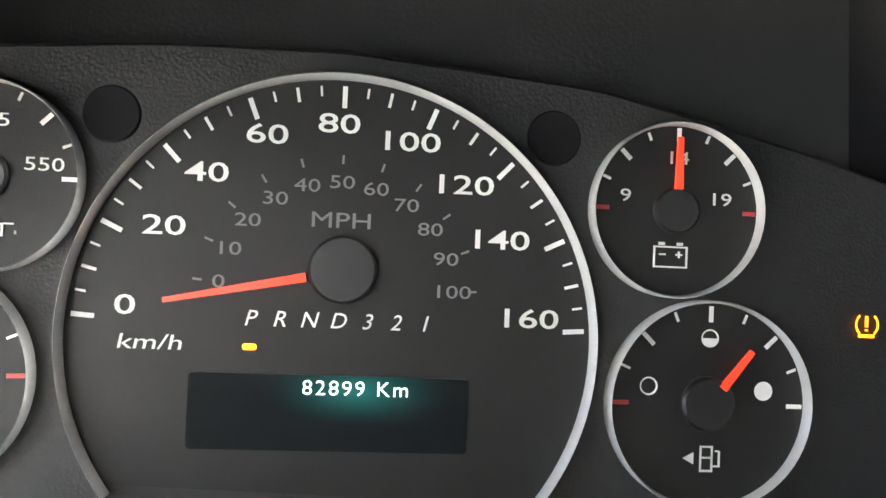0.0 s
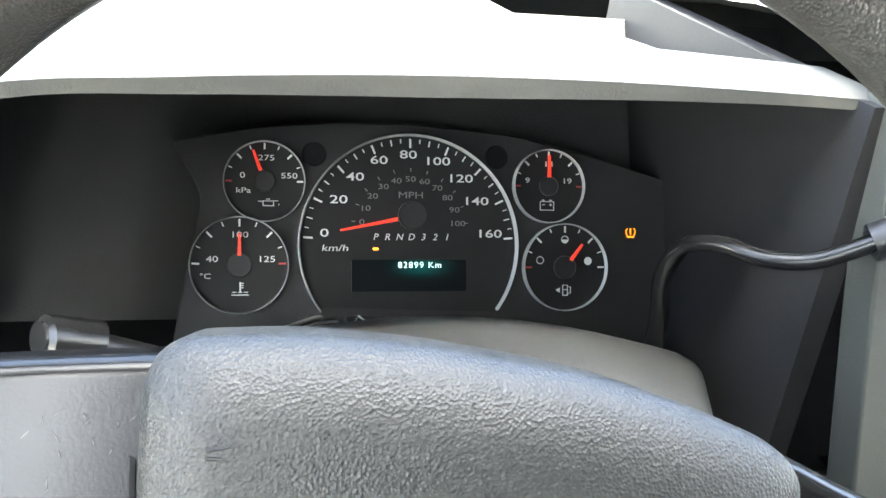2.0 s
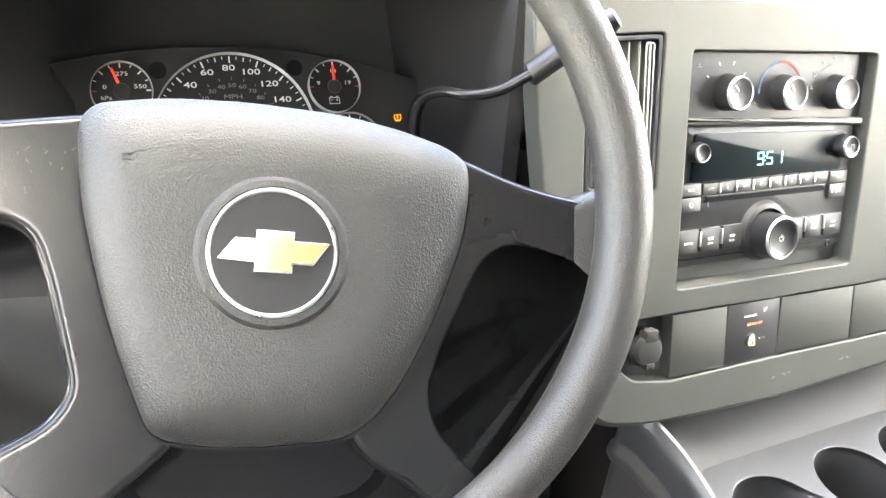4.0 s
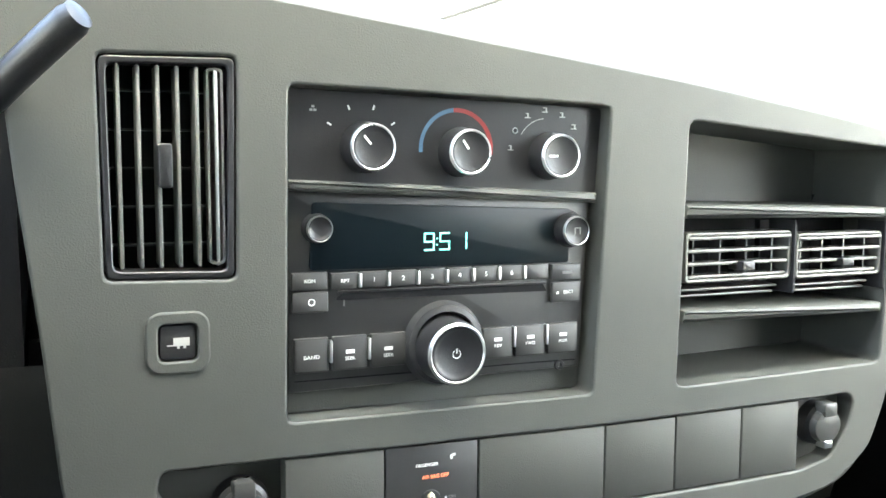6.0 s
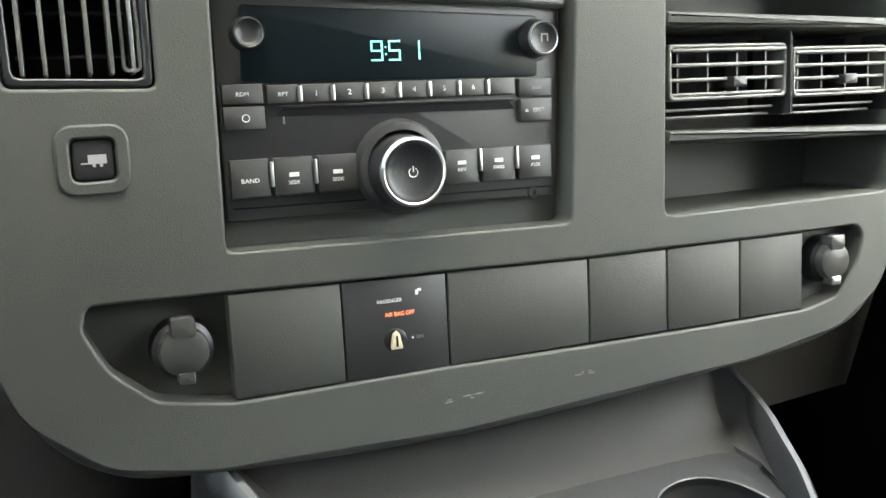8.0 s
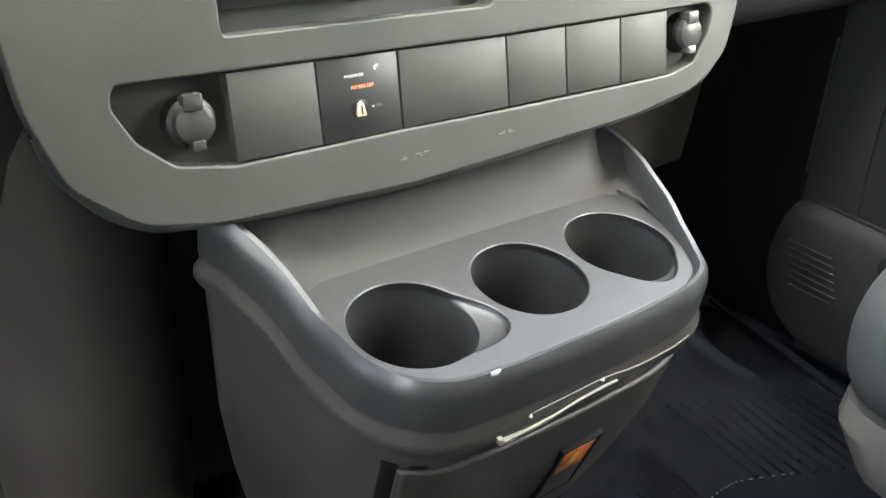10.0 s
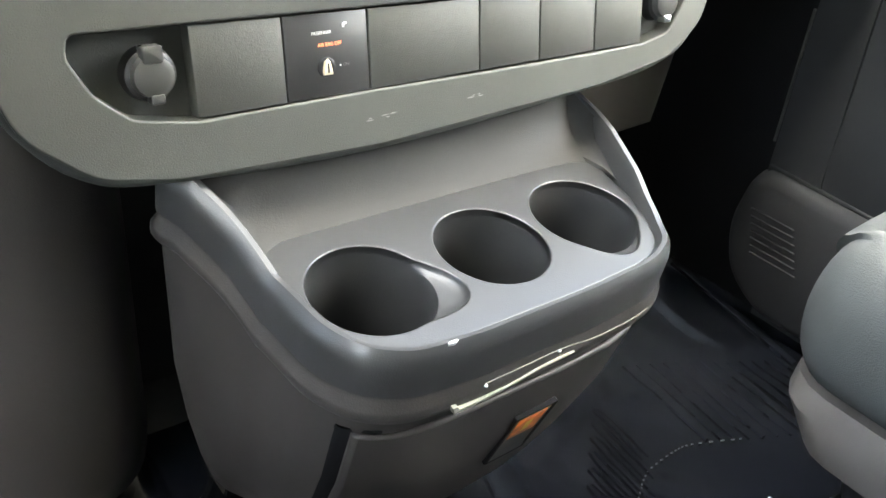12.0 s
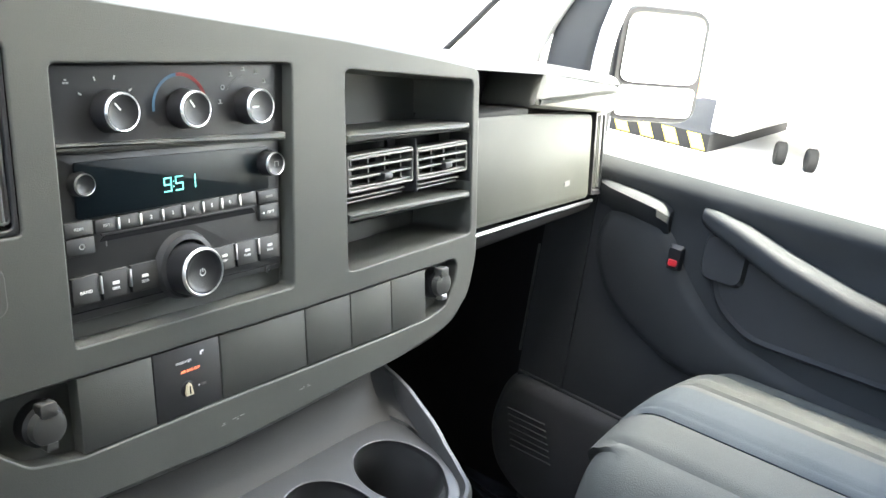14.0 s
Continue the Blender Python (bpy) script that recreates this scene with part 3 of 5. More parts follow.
small_dial("oil_gauge", "chrome-ringed oil pressure dial", (-0.0800, 0.0203), 0.0213, 180, 0, 9, 110, 0.006, 0.0175, [("0", -0.0115, 0.003, 0.003), ("275", 0.001, 0.0125, 0.003), ("550", 0.013, 0.003, 0.003), ("kPa", -0.011, -0.005, 0.0028)], icon_oil)
small_dial("temperature_gauge", "chrome-ringed coolant temperature dial", (-0.093, -0.0244), 0.0256, 178, 2, 9, 90, 0.005, 0.0165, [("40", -0.0140, 0.003, 0.0032), ("100", 0.0, 0.016, 0.0032), ("125", 0.0142, 0.003, 0.0032), ("°C", -0.0175, -0.006, 0.0028)], icon_temp)
small_dial("battery_gauge", "chrome-ringed battery voltage dial", (0.0788, 0.0203), 0.0207, 180, 0, 9, 90, 0.005, 0.0175, [("9", -0.0125, 0.003, 0.003), ("14", 0.0, 0.0125, 0.003), ("19", 0.011, 0.003, 0.003)], icon_battery)
small_dial("fuel_gauge", "chrome-ringed fuel dial", (0.0884, -0.0258), 0.0246, 180, 0, 9, 52, 0.005, 0.0165, [], icon_fuel)
for x, y in ((-0.0536, 0.0359), (0.0488, 0.0363)):
    part("blank_lamp", lathe([(0, -0.0052), (0.0062, -0.0052), (0.0066, -0.006)], x, y, 30), BLACK_MATT, cluster)
tp = bmesh.new()
lathe([(0.0026, -0.005), (0.0031, -0.005)], 0.1292, -0.0054, 20, tp, -50, 50)
lathe([(0.0026, -0.005), (0.0031, -0.005)], 0.1292, -0.0054, 20, tp, 130, 230)
add_box(tp, 0.1289, 0.1295, -0.006, -0.0033, -0.0054, -0.005)
add_box(tp, 0.1289, 0.1295, -0.007, -0.0065, -0.0054, -0.005)
add_box(tp, 0.1272, 0.1312, -0.0086, -0.0078, -0.0054, -0.005)
part("tyre_warning_lamp", tp, AMBER, cluster, "lit amber tyre pressure lamp")
part("lower_trim", tube(smooth_line([(-0.115, -0.075, 0.0), (-0.085, -0.063, 0.004), (-0.056, -0.053, 0.004), (-0.05, -0.0525, 0.002)], 5), 0.0011, 8), SATIN, cluster)


# ---- radio and heater controls ----
def knob(parent, name, x, y, r, z0, z1, mat=BLACK, ring=SATIN, line=None, dish=0.0, label=""):
    k = part(name, lathe([(0, z1 - dish), (r * 0.62, z1 - dish), (r * 0.74, z1 - dish * 0.3), (r * 0.8, z1), (r * 0.9, z1), (r, z1 - 0.0015), (r * 1.04, z0 + 0.004), (r * 1.12, z0)], x, y, 40), mat, parent, label)
    if ring:
        part("ring", lathe([(r * 0.86, z1 + 0.0001), (r * 0.9, z1 + 0.0007), (r * 0.96, z1 - 0.0004), (r * 0.99, z1 - 0.0018)], x, y, 44), ring, k, "silver rim")
    if line is not None:
        bm = bmesh.new()
        tick(bm, (x, y), line, r * 0.15, r * 0.6, 0.0013, z1 - dish + 0.0001)
        part("pointer", bm, WHITE, k)
    return k


heater = empty("heater_controls", STACK_AT)
tagged(heater, "black heater panel with three silver-rimmed rotary knobs", "heater controls")
part("panel", prism(soften([(-0.1035, 0.1475), (0.114, 0.1365), (0.118, 0.195), (-0.1025, 0.202)], 0.003), -0.0185, -0.012), BLACK, heater)
for (x, y), line in (((-0.0532, 0.167), 130), ((0.0117, 0.1645), 125), ((0.0777, 0.1623), 180)):
    knob(heater, "knob", x, y, 0.0150, -0.014, 0.0045, BLACK, CHROME, line, 0.001)
arc_b, arc_r = bmesh.new(), bmesh.new()
lathe([(0.0235, -0.0118), (0.0262, -0.0114)], 0.0085, 0.1665, 20, arc_b, 95, 185)
lathe([(0.0235, -0.0118), (0.0262, -0.0114)], 0.0085, 0.1665, 20, arc_r, -8, 95)
part("cold_arc", arc_b, BLUE_ARC, heater, "blue temperature arc")
part("hot_arc", arc_r, RED_ARC, heater, "red temperature arc")
fan = bmesh.new()
for i in range(4):
    tick(fan, (-0.0555, 0.168), 148 - 38 * i, 0.0232, 0.0262, 0.0011, -0.0118)
fan_sign = bmesh.new()
for k in range(3):
    a = radians(90 + 120 * k)
    add_box(fan_sign, -0.0866 + 0.0014 * math.cos(a) - 0.0009, -0.0866 + 0.0014 * math.cos(a) + 0.0009, 0.19 + 0.0014 * math.sin(a) - 0.0007, 0.19 + 0.0014 * math.sin(a) + 0.0007, -0.0118, -0.0114 + 0.0001 * k)
part("fan_symbol", fan_sign, MID_PRINT, heater)
part("fan_marks", fan, WHITE, heater, "pale fan speed marks")
for i, an in enumerate((178, 152, 122, 92, 62, 36)):
    px, py = 0.0745 + 0.0265 * math.cos(radians(an)), 0.1665 + 0.0265 * math.sin(radians(an))
    sym = bmesh.new()
    if i == 1:
        tube([(px + 0.0018 * math.cos(k * math.pi / 5), py + 0.0018 * math.sin(k * math.pi / 5), -0.0116) for k in range(10)], 0.0004, 6, sym, True)
    else:
        add_box(sym, px - 0.0022, px + 0.0022, py - 0.0016, py - 0.001, -0.0118, -0.0114)
        add_box(sym, px - 0.0004 + 0.0008 * (i % 2), px + 0.0006 + 0.0008 * (i % 2), py - 0.001, py + 0.0018, -0.0118, -0.0114)
        add_box(sym, px - 0.0016, px + 0.0002, py + 0.0012, py + 0.0018, -0.0118, -0.0114)
    part("mode_symbol", sym, MID_PRINT, heater)
mode_arc = bmesh.new()
lathe([(0.0215, -0.0118), (0.0221, -0.0114)], 0.0745, 0.1655, 14, mode_arc, 95, 150)
part("mode_arc", mode_arc, MID_PRINT, heater)

radio = empty("car_radio", STACK_AT)
tagged(radio, "black car radio with lit clock and round volume knob", "radio")
part("chassis", prism(soften([(-0.1035, 0.0155), (0.1035, 0.0155), (0.108, 0.1345), (-0.1035, 0.1405)], 0.002), -0.0185, -0.0105, 0.001), RADIO, radio)
part("display", prism(soften([(-0.0905, 0.0915), (0.0925, 0.0895), (0.0935, 0.1265), (-0.0885, 0.1335)], 0.003), -0.0105, -0.0085, 0.0006), DISPLAY, radio, "dark glass display window")


def digit(bm, x, y, w, h, segs, s=0.0009):
    """A seven-segment figure with its lower left corner at x, y."""
    table = {"a": (0, h - s, w, h), "d": (0, 0, w, s), "g": (0, h / 2 - s / 2, w, h / 2 + s / 2), "f": (0, h / 2 + s * 0.4, s, h - s * 0.4), "b": (w - s, h / 2 + s * 0.4, w, h - s * 0.4), "e": (0, s * 0.4, s, h / 2 - s * 0.4), "c": (w - s, s * 0.4, w, h / 2 - s * 0.4)}
    for k in segs:
        x0, y0, x1, y1 = table[k]
        add_box(bm, x + x0, x + x1, y + y0, y + y1, -0.0082, -0.0078)


for cx, segs in ((-0.0152, "abcdfg"), (-0.0044, "afgcd"), (0.0078, "bc")):
    figure = bmesh.new()
    digit(figure, cx, 0.1012, 0.0072, 0.0115, segs)
    part("clock_figure", figure, CYAN, radio, "lit cyan clock figure")
for y in (0.1045, 0.1085):
    part("clock_dot", box(-0.0066, -0.0058, y, y + 0.0009, -0.0082, -0.0078), CYAN, radio, "lit cyan dot", smooth=False)
knob(radio, "tuning_knob", -0.0855, 0.1175, 0.0085, -0.0105, -0.001, BLACK, SATIN, None, 0.001)
knob(radio, "tone_knob", 0.0915, 0.1120, 0.0105, -0.0105, 0.003, BLACK, SATIN, None, 0.001)
part("tone_ring", lathe([(0.0105, -0.0085), (0.0125, -0.0085), (0.0135, -0.0105)], 0.0915, 0.1120, 36), BUTTON, radio)
bars([(0.0895, 0.0902, 0.1095, 0.114), (0.0935, 0.0942, 0.11, 0.1145), (0.0895, 0.0942, 0.1137, 0.1145)], 0.0032, GREY_PRINT, radio, "symbol")


def button(x0, x1, y0, y1, z1=-0.0075, mat=BUTTON, text=None, size=0.0026):
    b = part("button", prism(rounded(x0 + 0.0003, x1 - 0.0003, y0, y1, 0.0008, 2), -0.0105, z1, 0.0006), mat, radio)
    if text:
        words(text, size, (x0 + x1) / 2, (y0 + y1) / 2, z1 + 0.0001, WHITE, b, wide=1.1)
    return b


def divider(x, y0, y1, z=-0.006, w=0.0012):
    part("divider", prism(rounded(x - w, x + w, y0, y1, 0.0005, 2), -0.0105, z, 0.0005), SATIN, radio, "bright silver divider")


xs = [-0.0585, -0.0395, -0.0195, 0.0005, 0.0195, 0.0385, 0.0575]
button(-0.102, -0.079, 0.0795, 0.0905, text="RDM", size=0.0022)
edges_x = [-0.0775] + xs + [0.0765]
for i, text in enumerate(("RPT", "1", "2", "3", "4", "5", "6", None)):
    button(edges_x[i], edges_x[i + 1], 0.079, 0.0895, text=text, size=0.0022 if text == "RPT" else 0.003)
for x in xs:
    divider(x, 0.0798, 0.0887)
button(0.0785, 0.102, 0.0772, 0.0885)
bars([(0.087, 0.0945, 0.0818, 0.0838)], -0.0074, GREY_PRINT, radio)
button(-0.102, -0.0785, 0.0655, 0.0785)
part("clock_mark", lathe([(0.0017, -0.0074), (0.0022, -0.0072)], -0.0895, 0.072, 20), WHITE, radio)
button(0.079, 0.102, 0.062, 0.0762)
words("EJECT", 0.0022, 0.0920, 0.0690, -0.0074, WHITE, radio, wide=1.0)
bars([(0.0825, 0.0845, 0.0682, 0.0688), (0.083, 0.084, 0.0691, 0.0697)], -0.0074, WHITE, radio, "symbol")
bars([(-0.0685, -0.0675, 0.068, 0.0765), (-0.0695, -0.0665, 0.074, 0.0765)], -0.0104, GREY_PRINT, radio, "disc_mark")
part("disc_slot", prism(soften([(-0.0735, 0.0722), (0.0765, 0.0702), (0.0725, 0.0758), (-0.068, 0.0772)], 0.0015), -0.0105, -0.0098), BLACK_MATT, radio, "black disc slot")
part("slot_lip", tube([(-0.072, 0.0775, -0.0095), (0.0, 0.077, -0.009), (0.075, 0.0762, -0.0095)], 0.0009, 8), BUTTON, radio)
for x0, x1, text in ((-0.101, -0.0785, "BAND"), (-0.0765, -0.0535, "SEEK"), (-0.0515, -0.0275, "SEEK"), (0.027, 0.0495, "REV"), (0.0515, 0.0745, "FWD"), (0.0765, 0.1005, "AUX")):
    b = button(x0, x1, 0.028 if x0 < 0 else 0.0265, 0.0495 if x0 < 0 else 0.0475)
    if text == "BAND":
        words(text, 0.0024, (x0 + x1) / 2, 0.0375, -0.0074, WHITE, b, wide=1.1)
    else:
        words(text, 0.0021, (x0 + x1) / 2, 0.0352, -0.0074, WHITE, b, wide=1.1)
        bars([((x0 + x1) / 2 - 0.0028, (x0 + x1) / 2 + 0.0028, 0.0385, 0.0408)], -0.0074, WHITE, b, "symbol")
for x in (-0.0775, -0.0525, 0.0505, 0.0755):
    divider(x, 0.0335, 0.0475, w=0.001)
part("volume_collar", lathe([(0.0222, -0.0035), (0.0262, -0.0045), (0.0285, -0.0105)], -0.0005, 0.0395, 48), RADIO, radio)
vol = knob(radio, "volume_knob", -0.0015, 0.0375, 0.0205, -0.0105, 0.016, BLACK, SATIN, None, 0.002, "black volume knob")
part("power_mark", lathe([(0.0024, 0.0142), (0.0029, 0.0144)], -0.0015, 0.0372, 24, None, 120, 420), WHITE, vol)
bars([(-0.0018, -0.0012, 0.0376, 0.0408)], 0.0142, WHITE, vol, "power_stroke")
part("aux_socket", lathe([(0.0012, -0.0104), (0.0016, -0.0096), (0.0034, -0.0096), (0.0038, -0.0104)], 0.0875, 0.0175, 24), BLACK, radio)
part("lower_seam", tube([(-0.1, 0.0225, -0.0104), (0.1, 0.0205, -0.0104)], 0.0005, 6), BLACK_MATT, radio)
part("divider_bar", prism(soften([(-0.1055, 0.1405), (0.111, 0.1305), (0.1115, 0.1375), (-0.1055, 0.1475)], 0.001), -0.0185, -0.003, 0.0025), DASH, stack)

# ---- row of blanks under the radio ----
segs = [(-0.109, -0.044), (-0.044, 0.022), (0.022, 0.121), (0.121, 0.182), (0.182, 0.243), (0.243, 0.2995)]


def row_y(x):
    """The upper and lower edge of the row at x."""
    return -0.0228 - 0.0042 * min(max((x + 0.11) / 0.23, 0), 1), -0.0838


for i, (x0, x1) in enumerate(segs):
    (t0, b0), (t1, b1) = row_y(x0), row_y(x1)
    pts = [(x0 + 0.0006, b0 + 0.0008), (x1 - 0.0006, b1 + 0.0008), (x1 - 0.0006, t1 - 0.0006), (x0 + 0.0006, t0 - 0.0006)]
    if i == 1:
        key_switch = empty("airbag_switch", STACK_AT)
        tagged(key_switch, "black passenger airbag key switch with red lettering", "switch")
        part("body", prism(pts, -0.015, -0.0018, 0.0008), RADIO, key_switch)
    else:
        b = part("blank_panel", prism(pts, -0.015, -0.0012, 0.0009), ROW, None)
        b.matrix_world = STACK_AT
        tagged(b, "plain dark grey blanking panel below the radio", "blanking panel", "blanking panels")
words("PASSENGER", 0.0021, -0.015, -0.0385, -0.0016, WHITE, key_switch, wide=1.0)
bars([(0.0015, 0.0032, -0.0365, -0.0335), (0.0028, 0.0052, -0.0345, -0.0328)], -0.0018, WHITE, key_switch, "symbol")
words("AIR BAG OFF", 0.0025, -0.009, -0.0468, -0.0016, RED_LAMP, key_switch, "lit_lettering", wide=0.9)
part("pilot_dot", lathe([(0, -0.002), (0.0008, -0.002), (0.001, -0.0024)], -0.009, -0.0515, 12), RED_LAMP, key_switch)
part("key_barrel", lathe([(0.0052, -0.0005), (0.0068, -0.001), (0.0074, -0.0025)], -0.0125, -0.0625, 30), BLACK, key_switch)
part("key_pointer", prism(soften([(-0.0163, -0.0675), (-0.0087, -0.0675), (-0.0105, -0.0585), (-0.0125, -0.0562), (-0.0145, -0.0585)], 0.0008), -0.0018, 0.0012, 0.0006), material("ivory_plastic", (0.55, 0.48, 0.33), 0.45), key_switch, "ivory arrow pointer")
part("key_slot", box(-0.0132, -0.0118, -0.066, -0.0592, 0.0006, 0.00125), BLACK_MATT, key_switch)
words("ON", 0.0022, 0.003, -0.0622, -0.0016, GREY_PRINT, key_switch)
bars([(-0.0022, -0.001, -0.0628, -0.0616)], -0.0018, WHITE, key_switch, "dot")


def socket(x, y, lean, label):
    s = empty("power_socket", STACK_AT)
    tagged(s, label, "power socket", "power sockets")
    part("collar", lathe([(0.0125, -0.006), (0.0135, -0.004), (0.0165, -0.006), (0.018, -0.0155)], x, y, 36), BLACK, s)
    part("cap", lathe([(0, 0.0035), (0.009, 0.0035), (0.0128, 0.002), (0.0138, -0.002), (0.0138, -0.006)], x, y, 36), LIGHTER, s, "worn grey flip cap")
    part("tab", prism(rounded(x - 0.0065, x + 0.0065, y + 0.0085, y + 0.0195, 0.002), -0.006, 0.0045, 0.001), LIGHTER, s)
    part("catch", prism(rounded(x - 0.0045, x + 0.0045, y - 0.0175, y - 0.011, 0.0015), -0.006, 0.0035, 0.001), SATIN if lean else LIGHTER, s)
    return s


socket(-0.134, -0.0515, 0, "capped power socket in the dash recess")
socket(0.3275, -0.0505, 1, "capped power socket with silver catch")

# ---- tow button ----
tow = empty("tow_button", STACK_AT)
tagged(tow, "square grey push button with a pale towing symbol", "button")
part("surround", plate(rounded(-0.188, -0.152, 0.0365, 0.0725, 0.009), [rounded(-0.181, -0.159, 0.0435, 0.0655, 0.004)], -0.008, 0.0015), DASH, tow, bevel=0.0012)
part("cap", prism(rounded(-0.1803, -0.1597, 0.0442, 0.0648, 0.0035), -0.01, -0.0005, 0.0015), DASH_DARK, tow)
bars([(-0.1725, -0.1635, 0.0525, 0.0572), (-0.1760, -0.1725, 0.0525, 0.0532), (-0.1705, -0.169, 0.051, 0.0525), (-0.167, -0.1655, 0.051, 0.0525)], -0.0004, MID_PRINT, tow, "symbol")

# ---- driver's side vertical vent ----
vent = empty("air_vent", STACK_AT)
tagged(vent, "black upright dash air vent with pale vertical vanes", "air vent", "air vents")
part("frame", plate(soften([(-0.2075, 0.0925), (-0.137, 0.0905), (-0.135, 0.217), (-0.2085, 0.2155)], 0.004, 2), [soften([(-0.2035, 0.0965), (-0.141, 0.0945), (-0.139, 0.213), (-0.2045, 0.2115)], 0.004, 2)], -0.02, -0.001), BLACK, vent, bevel=0.001)
for i in range(6):
    x = -0.1985 + 0.0106 * i
    y0, y1 = 0.0975, 0.2115
    part("vane", prism(rounded(x - 0.0011, x + 0.0011, y0, y1, 0.001, 2), -0.024, -0.004, 0.0006), SATIN if i == 5 else VANE, vent)
part("vane_frame", plate(rounded(-0.151, -0.1415, 0.0985, 0.211, 0.003), [rounded(-0.1495, -0.143, 0.1, 0.2095, 0.002)], -0.012, -0.003), SATIN, vent)
for k in range(5):
    part("cross_vane", box(-0.202, -0.142, 0.108 + 0.0225 * k, 0.1092 + 0.0225 * k, -0.036, -0.026), BLACK, vent, smooth=False)
part("thumb_slider", prism(rounded(-0.1785, -0.1705, 0.143, 0.168, 0.002), -0.02, 0.002, 0.0015), BLACK, vent)

# ---- shelves and twin vents ----
for y0, y1 in ((0.118, 0.128), (0.0415, 0.051)):
    part("shelf_bar", prism(soften([(0.184, y0), (0.382, y0 - 0.003), (0.383, y1 - 0.005), (0.186, y1)], 0.001), -0.085, -0.001, 0.003), DASH, stack)


def flat_vent(x0, x1, y0, y1):
    v = empty("air_vent", STACK_AT)
    tagged(v, "grey slatted dash air vent between two shelves", "air vent", "air vents")
    part("frame", plate(rounded(x0, x1, y0, y1, 0.004), [rounded(x0 + 0.0025, x1 - 0.0025, y0 + 0.0025, y1 - 0.0025, 0.003)], -0.022, -0.0045), VANE, v, bevel=0.001)
    part("backing", box(x0, x1, y0 - 0.012, y1 + 0.008, -0.06, -0.045), BLACK_MATT, v, smooth=False)
    n = 4
    for i in range(n):
        y = y0 + 0.004 + (y1 - y0 - 0.008) * i / (n - 1)
        part("slat", prism(rounded(x0 + 0.002, x1 - 0.002, y - 0.0012, y + 0.0012, 0.001, 2), -0.018, -0.003 - 0.0015 * (n - 1 - i), 0.0006), VANE, v)
    for i in range(4):
        x = x0 + (x1 - x0) * (i + 0.5) / 4
        part("cross_slat", box(x - 0.0007, x + 0.0007, y0 + 0.003, y1 - 0.003, -0.024, -0.012), SPOKE_GREY, v, smooth=False)
    for i in range(2):
        part("lower_slat", prism(rounded(x0 + 0.001, x1 - 0.006, y0 - 0.007 - 0.005 * i, y0 - 0.0052 - 0.005 * i, 0.0008, 2), -0.03, -0.012 - 0.004 * i, 0.0005), VANE, v)
    cx = (x0 + x1) / 2 + 0.005
    part("thumb_slider", prism(rounded(cx - 0.006, cx + 0.006, y0 + 0.008, y0 + 0.015, 0.001), -0.016, 0.0, 0.001), BLACK, v)
    part("side_fin", prism(soften([(x1 + 0.0004, y0 - 0.012), (x1 + 0.0024, y0 - 0.01), (x1 + 0.0024, y1 + 0.003), (x1 + 0.0004, y1 + 0.008)], 0.0005), -0.03, -0.002), DASH_DARK, v)


flat_vent(0.1880, 0.2875, 0.0700, 0.1070)
flat_vent(0.2925, 0.3820, 0.0690, 0.1040)


# ---- steering wheel ----
wheel = empty("steering_wheel", WHEEL_AT)
tagged(wheel, "grey grained vinyl steering wheel with a gold emblem on its hub", "steering wheel")
RIM_AT = WHEEL_AT @ axes((0.0003, 0.0256, -0.0089), (1, 0, 0.037), (0, 1, 0.1))
rim_bm = tube([(0.2108 * math.cos(2 * math.pi * k / 96), 0.2108 * math.sin(2 * math.pi * k / 96), 0) for k in range(96)], 0.0175, 20, closed=True)
rim = part("rim", rim_bm, LEATHER, wheel, "worn grey grained rim")
rim.matrix_basis = WHEEL_AT.inverted() @ RIM_AT
pad_line = soften([(-0.097, 0.076), (-0.087, 0.087), (-0.05, 0.0895), (-0.008, 0.087), (0.045, 0.0795), (0.08, 0.07), (0.108, 0.059), (0.1205, 0.049), (0.1195, 0.03), (0.112, 0.0), (0.093, -0.04), (0.07, -0.077), (0.052, -0.096), (0.033, -0.105), (-0.014, -0.104), (-0.044, -0.1), (-0.068, -0.093), (-0.075, -0.072), (-0.085, -0.036), (-0.092, 0.0), (-0.097, 0.037)], 0.012, 4)


def scaled(pts, s, cx=-0.002, cy=-0.006):
    return [(cx + (x - cx) * s, cy + (y - cy) * s) for x, y in pts]


loops = [[(x, y, -0.1) for x, y in scaled(pad_line, 0.93)], [(x, y, -0.092) for x, y in scaled(pad_line, 0.975)], [(x, y, -0.06) for x, y in scaled(pad_line, 1.0)], [(x, y, -0.022) for x, y in pad_line]]
for s in (0.985, 0.95, 0.9, 0.82, 0.7, 0.55):
    loops.append([(x, y, -0.018 + 0.0165 * (1 - ((s - 0.45) / 0.55) ** 4)) for x, y in scaled(pad_line, s)])
part("airbag_pad", loft(loops), PAD, wheel, "grained grey airbag cover")
part("emblem_surround", lathe([(0.0335, -0.004), (0.0355, 0.0012), (0.039, 0.0008), (0.043, -0.0032)], 0, 0, 64), PAD, wheel)
badge = part("emblem_disc", lathe([(0, 0.0004), (0.0328, 0.0), (0.0335, -0.004)], 0, 0, 56), BLACK, wheel, "black hub disc")
part("emblem_ring", lathe([(0.0325, 0.0), (0.0334, 0.0014), (0.0347, 0.0012), (0.0354, -0.001)], 0, 0, 64), CHROME, wheel, "thin chrome ring")
bow = [(-0.0288, -0.0048), (-0.0205, 0.0066), (-0.0095, 0.0066), (-0.0095, 0.0115), (0.0105, 0.0115), (0.0105, 0.0066), (0.0300, 0.0066), (0.0215, -0.0058), (0.0105, -0.0058), (0.0105, -0.0108), (-0.0095, -0.0108), (-0.0095, -0.0058)]
a = radians(-7)
